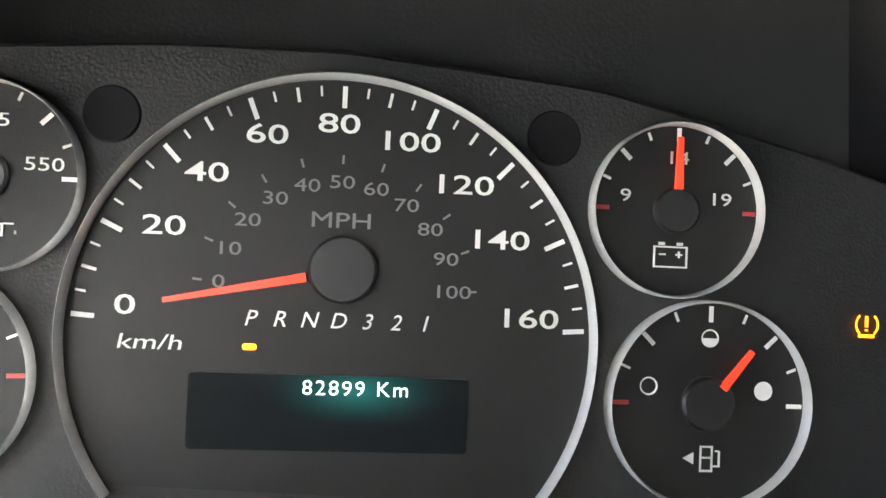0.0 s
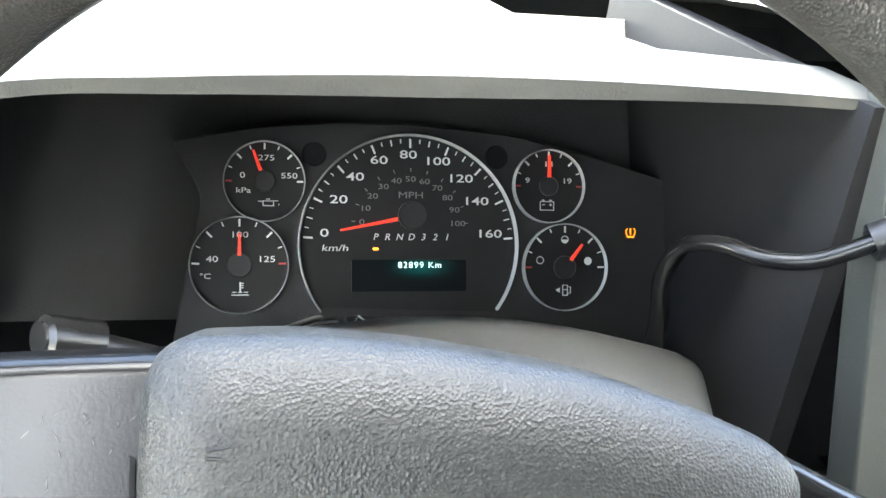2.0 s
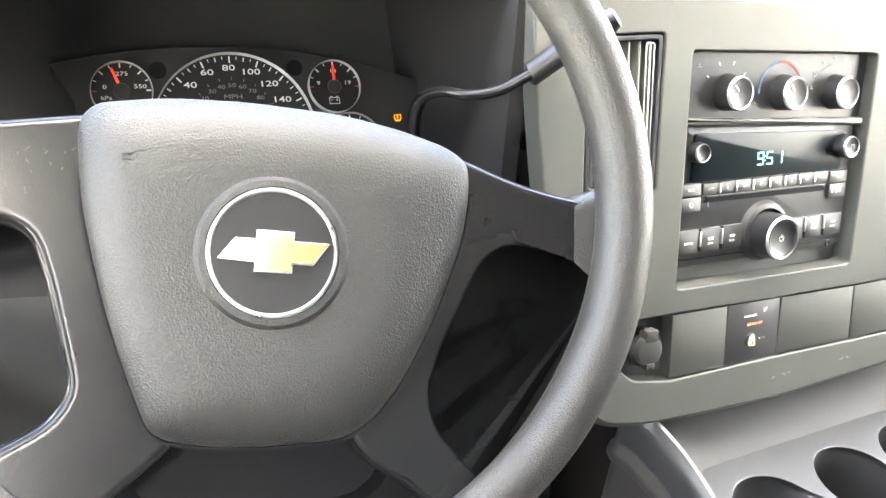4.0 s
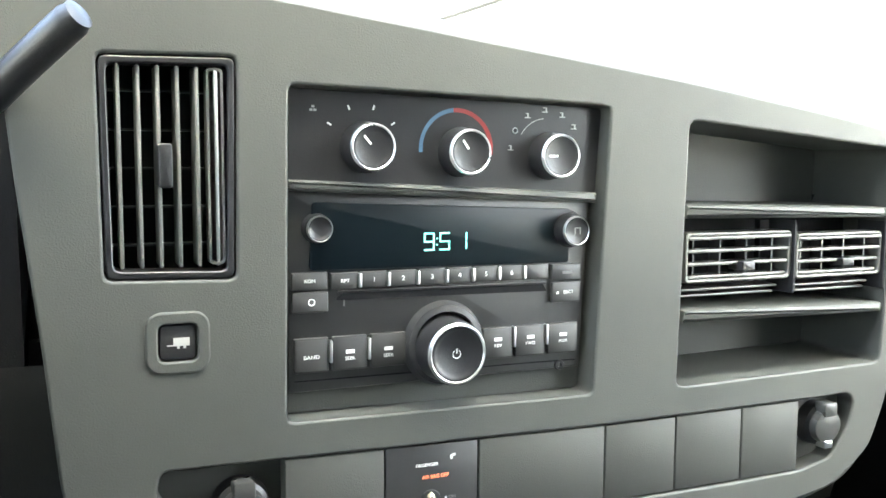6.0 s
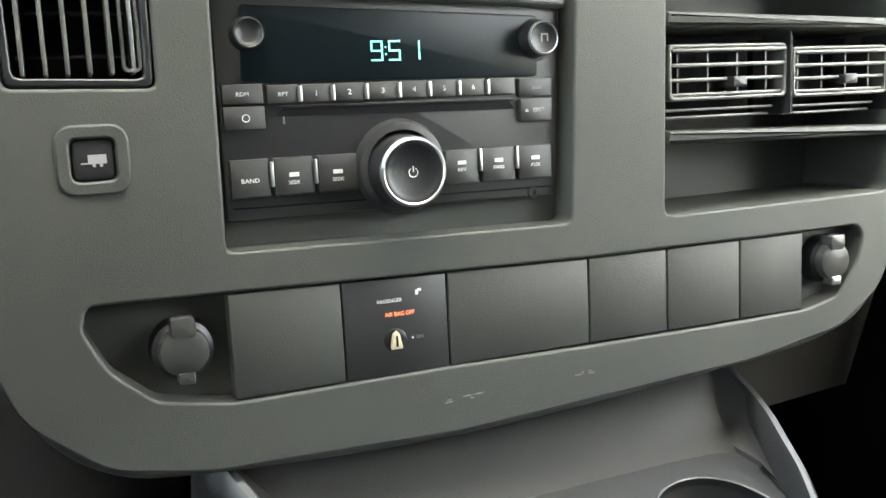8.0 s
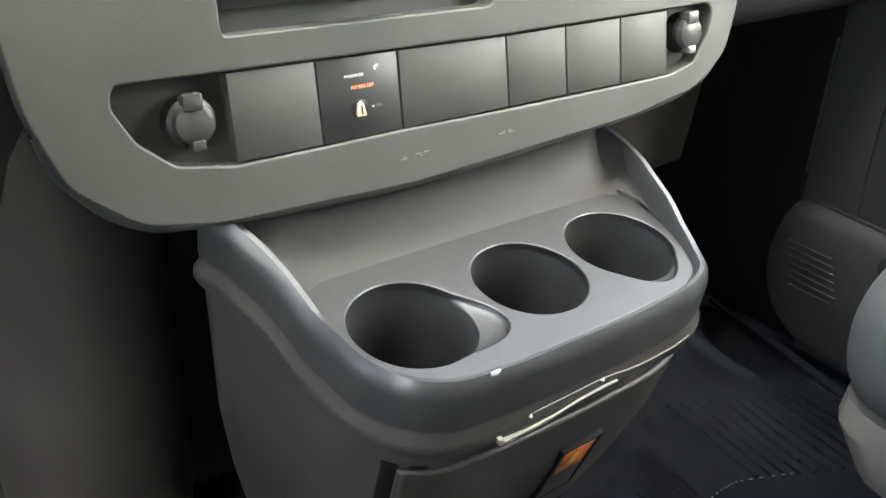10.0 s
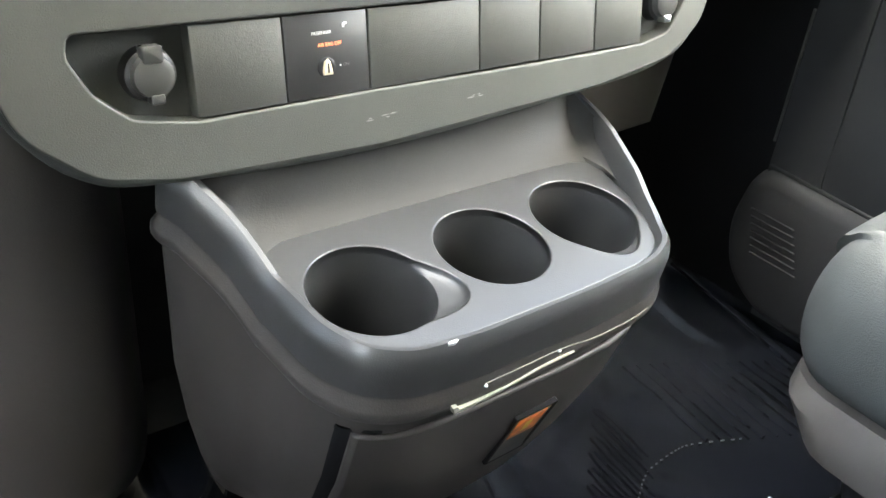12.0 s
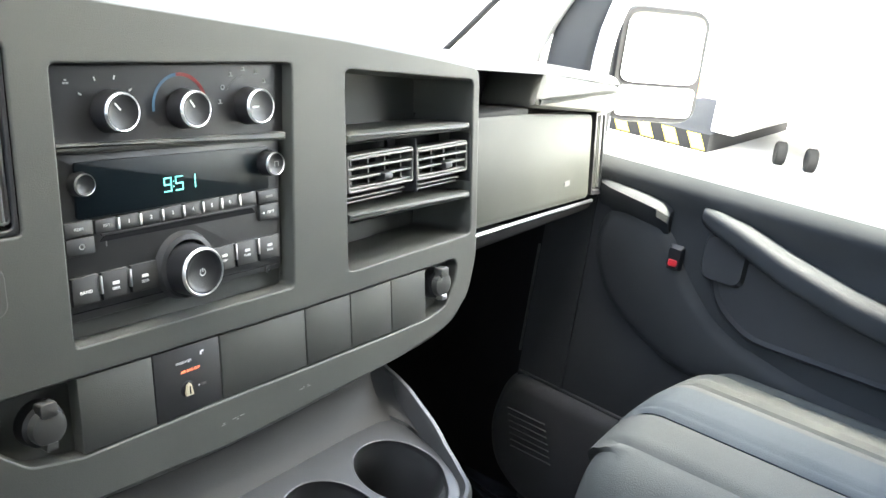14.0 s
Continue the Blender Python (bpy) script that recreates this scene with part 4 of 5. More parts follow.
bow = [(x * math.cos(a) - y * math.sin(a), x * math.sin(a) + y * math.cos(a)) for x, y in bow]
part("emblem_edge", prism(bow, 0.0, 0.0018, 0.0004), CHROME, badge, "silver edge of the emblem")
part("emblem_shape", prism(inset(bow, 0.0013), 0.0016, 0.0024, 0.0003), GOLD, badge, "gold plain emblem")
for cx, cy, cz in ((-0.068, 0.054, -0.0027), (0.086, 0.032, -0.0062)):
    horn = bmesh.new()
    tube([(cx - 0.006, cy + 0.0012, cz), (cx - 0.001, cy + 0.0016, cz), (cx + 0.005, cy + 0.0036, cz)], 0.0005, 6, horn)
    tube([(cx - 0.006, cy - 0.0012, cz), (cx - 0.001, cy - 0.0016, cz), (cx + 0.005, cy - 0.0036, cz)], 0.0005, 6, horn)
    tube([(cx + 0.005, cy + 0.0036, cz), (cx + 0.005, cy - 0.0036, cz)], 0.0005, 6, horn)
    part("moulded_mark", horn, BLACK, wheel, "moulded horn symbol")


def arm(pairs, z0, z1, r=0.009):
    """An arm of a spoke, swept through pairs of edge points."""
    loops = []
    for a, b in smooth_pairs(pairs):
        d = (b - a).length
        side = (b - a).normalized()
        rr = min(r, d * 0.4)
        loops.append([Vector((a.x, a.y, 0)) + Vector((side.x, side.y, 0)) * u + Vector((0, 0, w)) for u, w in rounded(0, d, z0, z1, rr, 4)])
    return loft(loops)


def smooth_pairs(pairs):
    a = smooth_line([(p[0], p[1], 0) for p, _ in pairs], 5)
    b = smooth_line([(q[0], q[1], 0) for _, q in pairs], 5)
    return list(zip(a, b))


def spoke(outline, top=-0.0185):
    """A moulded spoke with well rounded upper edges."""
    pts = soften(outline, 0.012, 3)
    loops = [[(x, y, top - 0.032) for x, y in inset(pts, 0.003)], [(x, y, top - 0.026) for x, y in pts]]
    for a in (0, 25, 50, 70, 90):
        loops.append([(x, y, top - 0.009 + 0.009 * math.sin(radians(a))) for x, y in inset(pts, 0.006 * (1 - math.cos(radians(a))))])
    loops.append([(x, y, top) for x, y in inset(pts, 0.0072)])
    return loft(loops)


part("spoke", spoke([(-0.205, 0.0725), (-0.163, 0.0765), (-0.125, 0.0795), (-0.08, 0.0825), (-0.074, 0.0), (-0.06, -0.07), (-0.052, -0.098), (-0.08, -0.118), (-0.12, -0.149), (-0.168, -0.101), (-0.14, -0.0895), (-0.117, -0.0785),
                      (-0.1065, -0.064), (-0.111, -0.035), (-0.1165, -0.003), (-0.1225, 0.0185), (-0.14, 0.0275), (-0.163, 0.0285), (-0.205, 0.0185)]), SPOKE, wheel)
part("spoke", spoke([(0.08, 0.066), (0.119, 0.0525), (0.136, 0.044), (0.16, 0.034), (0.187, 0.0265), (0.21, 0.023), (0.21, -0.034), (0.187, -0.0215), (0.16, -0.011), (0.141, -0.006), (0.1265, -0.014), (0.1145, -0.035),
                      (0.098, -0.063), (0.09, -0.084), (0.093, -0.102), (0.114, -0.1295), (0.132, -0.148), (0.09, -0.157), (0.07, -0.136), (0.045, -0.118), (0.034, -0.1), (0.06, -0.04), (0.07, 0.02)]), SPOKE, wheel)
# the rim's covering reaches a little way onto each spoke and ends at a seam
for seam, out in ((((-0.1795, 0.0758), (-0.1835, 0.0225)), ((-0.203, 0.083), (-0.205, 0.010))), (((0.1865, 0.0275), (0.182, -0.0202)), ((0.208, 0.033), (0.206, -0.044))),
                  (((-0.153, -0.0935), (-0.108, -0.1405)), ((-0.172, -0.093), (-0.118, -0.162))), (((0.1225, -0.137), (0.083, -0.1475)), ((0.144, -0.144), (0.083, -0.17)))):
    mid = tuple(tuple(0.55 * a + 0.45 * c for a, c in zip(p, q)) for p, q in zip(seam, out))
    part("rim_collar", arm([seam, mid, out], -0.05, -0.0172, 0.012), LEATHER, wheel, "vinyl rim covering drawn over the spoke")
gap = [(x, y) for x, y in pad_line if y < 0.066 - 0.15 * (x + 0.097)]
turn_at = max(range(len(gap)), key=lambda i: math.dist(gap[i - 1], gap[i]))
gap = gap[turn_at:] + gap[:turn_at]
part("pad_gap", loft([[(x, y, -0.03) for x, y in scaled(gap, 0.99)], [(x, y, -0.0176) for x, y in scaled(gap, 0.997)], [(x, y, -0.0176) for x, y in scaled(gap, 1.015)], [(x, y, -0.03) for x, y in scaled(gap, 1.018)]], closed=False), BLACK_MATT, wheel, "dark gap round the cover")
# dusty scratches on the left spoke
rng = random.Random(12)
for k in range(14):
    ox, oy, ln, an = -0.118 + rng.gauss(0, 0.009), 0.052 + rng.gauss(0, 0.010), rng.uniform(0.0015, 0.005), rng.uniform(0.6, 2.2)
    dx, dy = math.cos(an) * ln, math.sin(an) * ln
    part("scratch", prism([(ox, oy), (ox + dx * 0.5 + 0.0003, oy + dy * 0.5), (ox + dx, oy + dy), (ox + dx * 0.5 - 0.0003, oy + dy * 0.5)], -0.0195, -0.0183), SPOKE_GREY, wheel, "pale scratch")
part("lower_cover", loft([[(x, y, -0.075) for x, y in rounded(-0.09, 0.075, -0.15, -0.06, 0.03)], [(x, y, -0.045) for x, y in rounded(-0.08, 0.062, -0.14, -0.06, 0.03)]]), BLACK_MATT, wheel)
part("hub_boss", loft([[(x * 0.8, y * 0.8, -0.09) for x, y in pad_line], [(x * 0.6, y * 0.6, -0.12) for x, y in pad_line], [(x * 0.4, y * 0.4, -0.14) for x, y in pad_line]]), SPOKE, wheel)

# ---- steering column, stalk and hazard button ----
column = empty("steering_column")
tagged(column, "grey plastic steering column shroud with a hazard button on top", "steering column")
SHIFT = Vector((0.03, 0.07, -0.035))


def col_loop(c, w, h, d):
    """A rounded section of the shroud about c with an arched top, facing along d."""
    d = Vector(d).normalized()
    s = d.cross(Vector((0, 0, 1))).normalized()
    up = s.cross(d).normalized()
    out = []
    for x, y in rounded(-w, w, -h, h, min(w, h) * 0.3, 4):
        out.append((x, y))
    k = 4
    top = [(out[k][0] + (out[k + 1][0] - out[k][0]) * i / 16, out[k][1]) for i in range(1, 16)]
    out = out[:k + 1] + top + out[k + 1:]
    return [Vector(c) + s * x + up * (y + (0.027 * (1 - (x / w) ** 2) if y > 0 else 0)) for x, y in out]


cols = []
for x, y, z, w, h in ((-0.478, -0.042, 0.056, 0.09, 0.05), (-0.476, -0.035, 0.057, 0.1, 0.058), (-0.475, -0.025, 0.058, 0.108, 0.062), (-0.465, 0.03, 0.056, 0.119, 0.06), (-0.465, 0.04, 0.054, 0.119, 0.059), (-0.462, 0.085, 0.038, 0.12, 0.052), (-0.46, 0.13, 0.008, 0.12, 0.05)):
    cols.append(col_loop(Vector((x, y, z)) + SHIFT, w * 1.25, h, (0.08, 0.99, 0)))
part("shroud", loft(cols), SHROUD, column)
hz = Vector((-0.4751, 0.1660, 0.0755))
lo = [hz + Vector(p) for p in ((-0.0085, -0.009, -0.001), (0.0085, -0.009, -0.001), (0.0075, 0.007, -0.003), (-0.0075, 0.007, -0.003))]
haz = part("hazard_button", loft([[p - Vector((0, 0, 0.03)) for p in lo], lo, [p * 0.85 + hz * 0.15 + Vector((0, 0, 0.0018)) for p in lo]]), BLACK, column)
tri = bmesh.new()
tube([hz + Vector((-0.0036, -0.0055, 0.0018)), hz + Vector((0.0036, -0.0055, 0.0018)), hz + Vector((0, 0.002, 0.0014))], 0.0007, 6, tri, True)
part("triangle", tri, WHITE, haz)
part("trim_line", tube(smooth_line([hz + Vector(p) for p in ((-0.062, -0.012, -0.018), (-0.045, -0.006, -0.006), (-0.03, -0.002, -0.001), (-0.012, 0.0, 0.0))], 5), 0.0008, 8), SATIN, column)

stalk = empty("gear_lever")
tagged(stalk, "dark column gear lever with a fat grip behind the wheel", "gear lever")
line = smooth_line([Vector(p) + Vector((0.052, 0.075, -0.03)) for p in ((-0.355, 0.05, 0.06), (-0.361, 0.04, 0.105), (-0.3655, 0.035, 0.134), (-0.3718, 0.03, 0.1615), (-0.3711, 0.02, 0.184), (-0.3633, 0.0, 0.1955), (-0.3511, -0.02, 0.197), (-0.3339, -0.035, 0.203), (-0.314, -0.047, 0.218))], 6)
part("arm", tube(line, [0.0056] * 24 + [0.0045] * (len(line) - 24), 12), SPOKE, stalk)
part("grip", tube(smooth_line([Vector(p) + Vector((0.052, 0.075, -0.03)) for p in ((-0.3155, -0.046, 0.217), (-0.312, -0.0475, 0.2195), (-0.296, -0.06, 0.237), (-0.276, -0.076, 0.258), (-0.269, -0.081, 0.265))], 4), [0.0065] * 2 + [0.0092] * 12 + [0.008] * 2 + [0.0045], 14), BLACK, stalk)
wand = empty("indicator_stalk")
tagged(wand, "black indicator stalk with a glossy knob beside the column", "stalk")
part("arm", tube(smooth_line([(-0.53, 0.13, 0.05), (-0.57, 0.12, 0.08), (-0.618, 0.1, 0.112)], 5), 0.006, 10), BLACK, wand)
part("knob", tube(smooth_line([(-0.612, 0.103, 0.108), (-0.617, 0.101, 0.111), (-0.629, 0.094, 0.118), (-0.636, 0.09, 0.121)], 4), [0.007] + [0.011] * 10 + [0.008] * 2, 14), SPOKE, wand)
key = empty("ignition_key")
tagged(key, "ignition key with a pale ring in the column", "key")
part("barrel", tube([(-0.40, 0.07, 0.025), (-0.395, 0.045, 0.025)], 0.016, 20), BLACK, key)
part("bow", tube([(-0.382 + 0.012 * math.cos(k * math.pi / 8), 0.04, 0.02 + 0.015 * math.sin(k * math.pi / 8)) for k in range(16)], 0.002, 8, closed=True), SATIN, key)

# ---- driver's lower dash ----
lower = []
for x, y in ((-0.98, 0.2), (-0.75, 0.145), (-0.6, 0.12), (-0.4, 0.1), (-0.3, 0.09), (-0.25, 0.085), (-0.2, 0.085)):
    lower.append([(x, y - 0.0355, 0.03), (x, y - 0.036, 0.02), (x, y - 0.034, 0.0), (x, y - 0.01, -0.12), (x, y + 0.03, -0.24), (x, y + 0.06, -0.3), (x, y + 0.12, -0.31)])
part("knee_panel", loft(lower, closed=False), KNEE, dash)
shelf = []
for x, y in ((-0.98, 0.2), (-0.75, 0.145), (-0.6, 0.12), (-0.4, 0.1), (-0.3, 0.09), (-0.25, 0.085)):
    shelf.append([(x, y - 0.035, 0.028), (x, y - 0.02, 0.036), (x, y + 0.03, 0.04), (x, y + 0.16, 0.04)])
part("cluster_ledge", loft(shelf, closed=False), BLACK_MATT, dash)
switch = empty("headlamp_switch")
tagged(switch, "black rotary switch on a square plate in the lower dash", "switch")
SW = axes((-0.668, 0.084, -0.042), (0.99, -0.2, 0), (0.05, 0.2, 0.97))
switch.matrix_world = SW
part("plate", prism(rounded(-0.015, 0.015, -0.0245, 0.0245, 0.002), -0.01, 0.003, 0.001), BLACK, switch)
part("knob", lathe([(0, 0.014), (0.0045, 0.014), (0.0055, 0.012), (0.006, 0.003)], -0.003, -0.006, 28), BLACK, switch)
bars([(-0.012, 0.0, 0.0095, 0.0125), (0.003, 0.0095, 0.0095, 0.0125), (-0.006, 0.0, 0.015, 0.0175)], 0.0032, WHITE, switch)
panel = empty("lamp_panel")
panel.matrix_world = axes((-0.778, 0.1, -0.04), (0.98, -0.2, 0), (0.05, 0.2, 0.97))
tagged(panel, "dark oval switch panel with pale printed marks", "switch panel")
part("plate", prism(rounded(-0.06, 0.05, -0.035, 0.035, 0.02), -0.01, 0.002, 0.001), BLACK, panel)
bars([(-0.01, 0.012, 0.012, 0.017), (0.018, 0.026, 0.012, 0.017)], 0.0022, WHITE, panel)
part("trim_line", tube(smooth_line([(-0.06, -0.036, 0.002), (0.0, -0.04, 0.003), (0.045, -0.032, 0.003), (0.056, -0.01, 0.002)], 5), 0.0012, 8), SATIN, panel)


# ---- engine cover and cup-holder console ----
console = empty("cup_holder_console")
tagged(console, "dark plastic engine-cover console with three cup holders and cracked edge", "console")
tray = empty("tray", TRAY_AT)
tray.parent = console
tray.matrix_parent_inverse = Matrix.Identity(4)
rim_line = soften([(-0.182, 0.125), (-0.173, 0.098), (-0.157, 0.068), (-0.1480, 0.03), (-0.1435, -0.03), (-0.13, -0.062), (-0.105, -0.08), (-0.06, -0.085), (0.03, -0.085), (0.095, -0.08), (0.124, -0.066), (0.139, -0.038), (0.152, 0.0), (0.166, 0.07), (0.18, 0.2)], 0.014, 4)


def rise(x, y):
    """The right-hand edge climbs towards the dash, the other a little less."""
    prof = ((-0.04, 0.0), (-0.01, 0.006), (0.035, 0.024), (0.085, 0.031), (0.2, 0.036)) if x > 0 else ((0.03, 0.0), (0.068, 0.023), (0.098, 0.043), (0.125, 0.045))
    if abs(x) < 0.1 or y <= prof[0][0]:
        return 0.0
    for (a, ha), (b, hb) in zip(prof, prof[1:]):
        if y <= b:
            return ha + (hb - ha) * (y - a) / (b - a)
    return prof[-1][1]


cups = [(-0.092, -0.004, 0.0470), (0.0035, 0.0, 0.0460), (0.09, 0.002, 0.0465)]


SCOOPS = {0: (-0.058, -0.022, 0.036, 0.025, -26), 2: (0.088, -0.035, 0.023, 0.022, 0)}


def cup_line(i, part_of=1.0, n=64):
    """A cup's mouth; the outer two widen into a shallow finger scoop."""
    cx, cy, r = cups[i]
    reach = []
    for k in range(n):
        t = 2 * math.pi * k / n
        s = r
        if i in SCOOPS:
            ex, ey, rx, ry, ang = SCOOPS[i]
            ca, sa = math.cos(radians(ang)), math.sin(radians(ang))
            s = r + 0.06
            while s > r:
                dx, dy = cx + s * math.cos(t) - ex, cy + s * math.sin(t) - ey
                if ((dx * ca + dy * sa) / rx) ** 2 + ((dy * ca - dx * sa) / ry) ** 2 < 1:
                    break
                s -= 0.0004
        reach.append(max(s, r) - r)
    out = []
    for k in range(n):
        soft = sum(reach[(k + m) % n] for m in range(-3, 4)) / 7
        rr = r + soft * part_of
        out.append((cx + rr / WIDE * math.cos(2 * math.pi * k / n), cy + rr * math.sin(2 * math.pi * k / n)))
    return out


top_line = soften([(-0.139, 0.09), (-0.1365, 0.03), (-0.131, -0.026), (-0.119, -0.053), (-0.1, -0.068), (-0.06, -0.072), (0.03, -0.072), (0.091, -0.068), (0.114, -0.057), (0.127, -0.034), (0.139, 0.0), (0.15, 0.09)], 0.014, 4)
part("top", plate(top_line, [cup_line(i) for i in range(3)], -0.012, -0.004), TRAY, tray, bevel=0.002)


def rim_loop(d, z, lift=1.0):
    return [(x, y, z + lift * rise(x, y)) for x, y in inset(rim_line, d)]


part("rim", loft([rim_loop(0, -0.036), rim_loop(0, -0.012), rim_loop(0.002, -0.003), rim_loop(0.006, 0.002), rim_loop(0.0095, 0.0015), rim_loop(0.012, -0.0035), rim_loop(0.0135, -0.006, 0.0)], False, False), TRAY, tray)


def lower_loop(z, d, push, squeeze, lift=0.0, flare=0.0):
    """A level section of the console under the tray; push moves its front back."""
    out = []
    for x, y in inset(rim_line, d):
        t = min(max((0.1 - y) / 0.18, 0), 1)
        if x < -0.15:
            x = -0.15 + (x + 0.15) * flare
        out.append((0.01 + (x - 0.01) * squeeze, y + push * t, z + lift * rise(x, y)))
    return out


part("upper_body", loft([rim_loop(0.0008, -0.035), rim_loop(0.0006, -0.041), rim_loop(-0.003, -0.047), rim_loop(-0.0035, -0.054), rim_loop(-0.001, -0.06), rim_loop(0.008, -0.0645)], False, False), CONSOLE, tray)
LEVELS = ((-0.06, 0.0035, 0.004, 1.0, 1.0, 1.0), (-0.068, 0.003, 0.005, 1.0, 0.8, 0.95), (-0.15, 0.004, 0.018, 0.975, 0.0, 0.85), (-0.22, 0.006, 0.036, 0.945, 0.0, 0.7), (-0.275, 0.009, 0.052, 0.915, 0.0, 0.5), (-0.31, 0.014, 0.062, 0.885, 0.0, 0.4), (-0.335, 0.03, 0.085, 0.85, 0.0, 0.3))
part("lower_body", loft([lower_loop(*q) for q in LEVELS], False), CONSOLE, tray)


def front_y(x, push, d):
    """The front face of the lower body at x."""
    prof = ((-0.1465, 0.0), (-0.1435, -0.028), (-0.1375, -0.047), (-0.129, -0.0625), (-0.117, -0.0735), (-0.105, -0.079), (-0.09, -0.0825), (-0.06, -0.085), (0.03, -0.085), (0.08, -0.082), (0.102, -0.077), (0.115, -0.071), (0.128, -0.055))
    for (a, ya), (b, yb) in zip(prof, prof[1:]):
        if x <= b:
            return ya + (yb - ya) * (x - a) / (b - a) + push + d
    return prof[-1][1] + push + d


def front_patch(x0, x1, proud, levels, n=14):
    """A skin over the lower body's front, standing proud of it."""
    rows = []
    for z, d, push, squeeze in levels:
        row = []
        for i in range(n + 1):
            x = x0 + (x1 - x0) * i / n
            row.append((0.01 + (x - 0.01) * squeeze, front_y(x, push, d) - proud, z))
        back = [(x, y + proud + 0.004, z) for x, y, z in reversed(row)]
        rows.append(row + back)
    return loft(rows)


face = [(-0.082, 0.004, 0.0075, 0.996), (-0.15, 0.004, 0.018, 0.975), (-0.22, 0.006, 0.036, 0.945), (-0.275, 0.009, 0.052, 0.915), (-0.306, 0.013, 0.06, 0.887)]
part("front_panel", front_patch(-0.1255, 0.112, 0.0055, face), CONSOLE, tray, bevel=0.003)
part("gap_strip", front_patch(-0.131, -0.1255, 0.0005, [(-0.078, 0.004, 0.0068, 0.998)] + face, 3), BLACK_MATT, tray, "black strip standing for the shaded gap beside the front panel")
part("gap_strip", front_patch(-0.131, 0.112, 0.0004, [(-0.078, 0.004, 0.0068, 0.998), (-0.0825, 0.004, 0.0075, 0.998)], 14), BLACK_MATT, tray, "black strip standing for the shaded gap above the front panel")
part("white_scuff", prism([(-0.0835, -0.0782), (-0.0795, -0.0792), (-0.0765, -0.0777), (-0.0775, -0.0765), (-0.083, -0.0768)], 0.0005, 0.0028), WHITE, tray, "chip of white paint")
for i, (cx, cy, r) in enumerate(cups):
    wall = [[(cx + q / WIDE * math.cos(2 * math.pi * k / 64), cy + q * math.sin(2 * math.pi * k / 64), z) for k in range(64)] for q, z in ((r - 0.0005, -0.0135), (r - 0.001, -0.03), (r - 0.004, -0.128), (r - 0.008, -0.13))]
    part("cup", loft([[(x, y, -0.0045) for x, y in cup_line(i)], [(x, y, -0.0068) for x, y in cup_line(i, 0.95)], [(x, y, -0.0085) for x, y in cup_line(i, 0.8)], [(x, y, -0.0095) for x, y in cup_line(i, 0.35)], [(x, y, -0.0105) for x, y in cup_line(i, 0.05)]] + wall, False, True), TRAY, tray)
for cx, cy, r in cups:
    part("cup_shade", lathe([(0, -0.1275), (r - 0.009, -0.1275), (r - 0.006, -0.124), (r - 0.0045, -0.105), (r - 0.0042, -0.1045)], 0, 0, 40), BLACK_MATT, tray, "near-black disc at the bottom standing for the cup's shade").matrix_basis = Matrix.Translation((cx, cy, 0)) @ Matrix.Diagonal((1 / WIDE, 1, 1, 1))
# sloping back wall with a rounded inner corner
back = []
for b, c in (((-0.1385, 0.02, -0.004), (-0.141, 0.022, 0.0)), ((-0.1375, 0.045, -0.004), (-0.1445, 0.05, 0.010)), ((-0.132, 0.062, -0.003), (-0.158, 0.088, 0.036)), ((-0.12, 0.071, -0.002), (-0.166, 0.110, 0.05)), ((-0.10, 0.0735, -0.001), (-0.15, 0.108, 0.06)), ((-0.07, 0.074, -0.001), (-0.1, 0.108, 0.06)), ((0.0, 0.074, -0.001), (0.0, 0.109, 0.06)), ((0.09, 0.074, -0.001), (0.09, 0.109, 0.06)), ((0.128, 0.072, -0.001), (0.13, 0.112, 0.056)), ((0.14, 0.066, -0.001), (0.150, 0.116, 0.042)), ((0.145, 0.045, -0.001), (0.157, 0.075, 0.026)), ((0.143, 0.02, -0.002), (0.15, 0.03, 0.02))):
    b, c = Vector(b), Vector(c)
    col = [b + Vector((0, -0.006, -0.003))]
    for t in (0.0, 0.08, 0.2, 0.4, 0.6, 0.8, 1.0):
        bend = 0.012 * (1 - t) * t * 2
        col.append(b + (c - b) * t + Vector((0, bend, -bend)))
    back.append(col)
part("back_wall", loft(back, closed=False), TRAY_WALL, tray)


def body_loop(x0, x1, yf, yb, z, r, lift=0.0):
    return [(x, y, z + lift * (x - 0.05)) for x, y in rounded(x0, x1, yf, yb, r, 5)]


edge_at = TRAY_AT @ axes((0.009, -0.0885, -0.0705), (1, 0, 0), (0, -0.02, 1))
flake = [(-0.086, 0.0185), (-0.084, 0.0115), (-0.075, 0.0102), (-0.066, 0.0122), (-0.058, 0.0117), (-0.05, 0.0128), (-0.04, 0.0142), (-0.03, 0.0168), (-0.021, 0.0182), (-0.015, 0.0198), (0.0, 0.0203), (0.012, 0.0215),
         (0.012, 0.0224), (0.0, 0.0222), (-0.012, 0.0212), (-0.02, 0.0205), (-0.035, 0.0176), (-0.044, 0.0160), (-0.05, 0.0158), (-0.065, 0.0143), (-0.074, 0.0146), (-0.08, 0.0140), (-0.0825, 0.0185)]
part("crack_strip", prism(flake, -0.003, 0.0012, 0.0003), BROKEN, console, "raw cracked plastic edge").matrix_world = edge_at
part("crack_line", tube(smooth_line([(-0.062, 0.0265, -0.002), (-0.03, 0.0275, -0.002), (0.0, 0.0285, -0.002), (0.03, 0.0245, -0.002), (0.05, 0.025, -0.002), (0.07, 0.026, -0.003), (0.085, 0.028, -0.005)], 4), 0.00042, 6), BROKEN, console, "pale stress line along the edge").matrix_world = edge_at
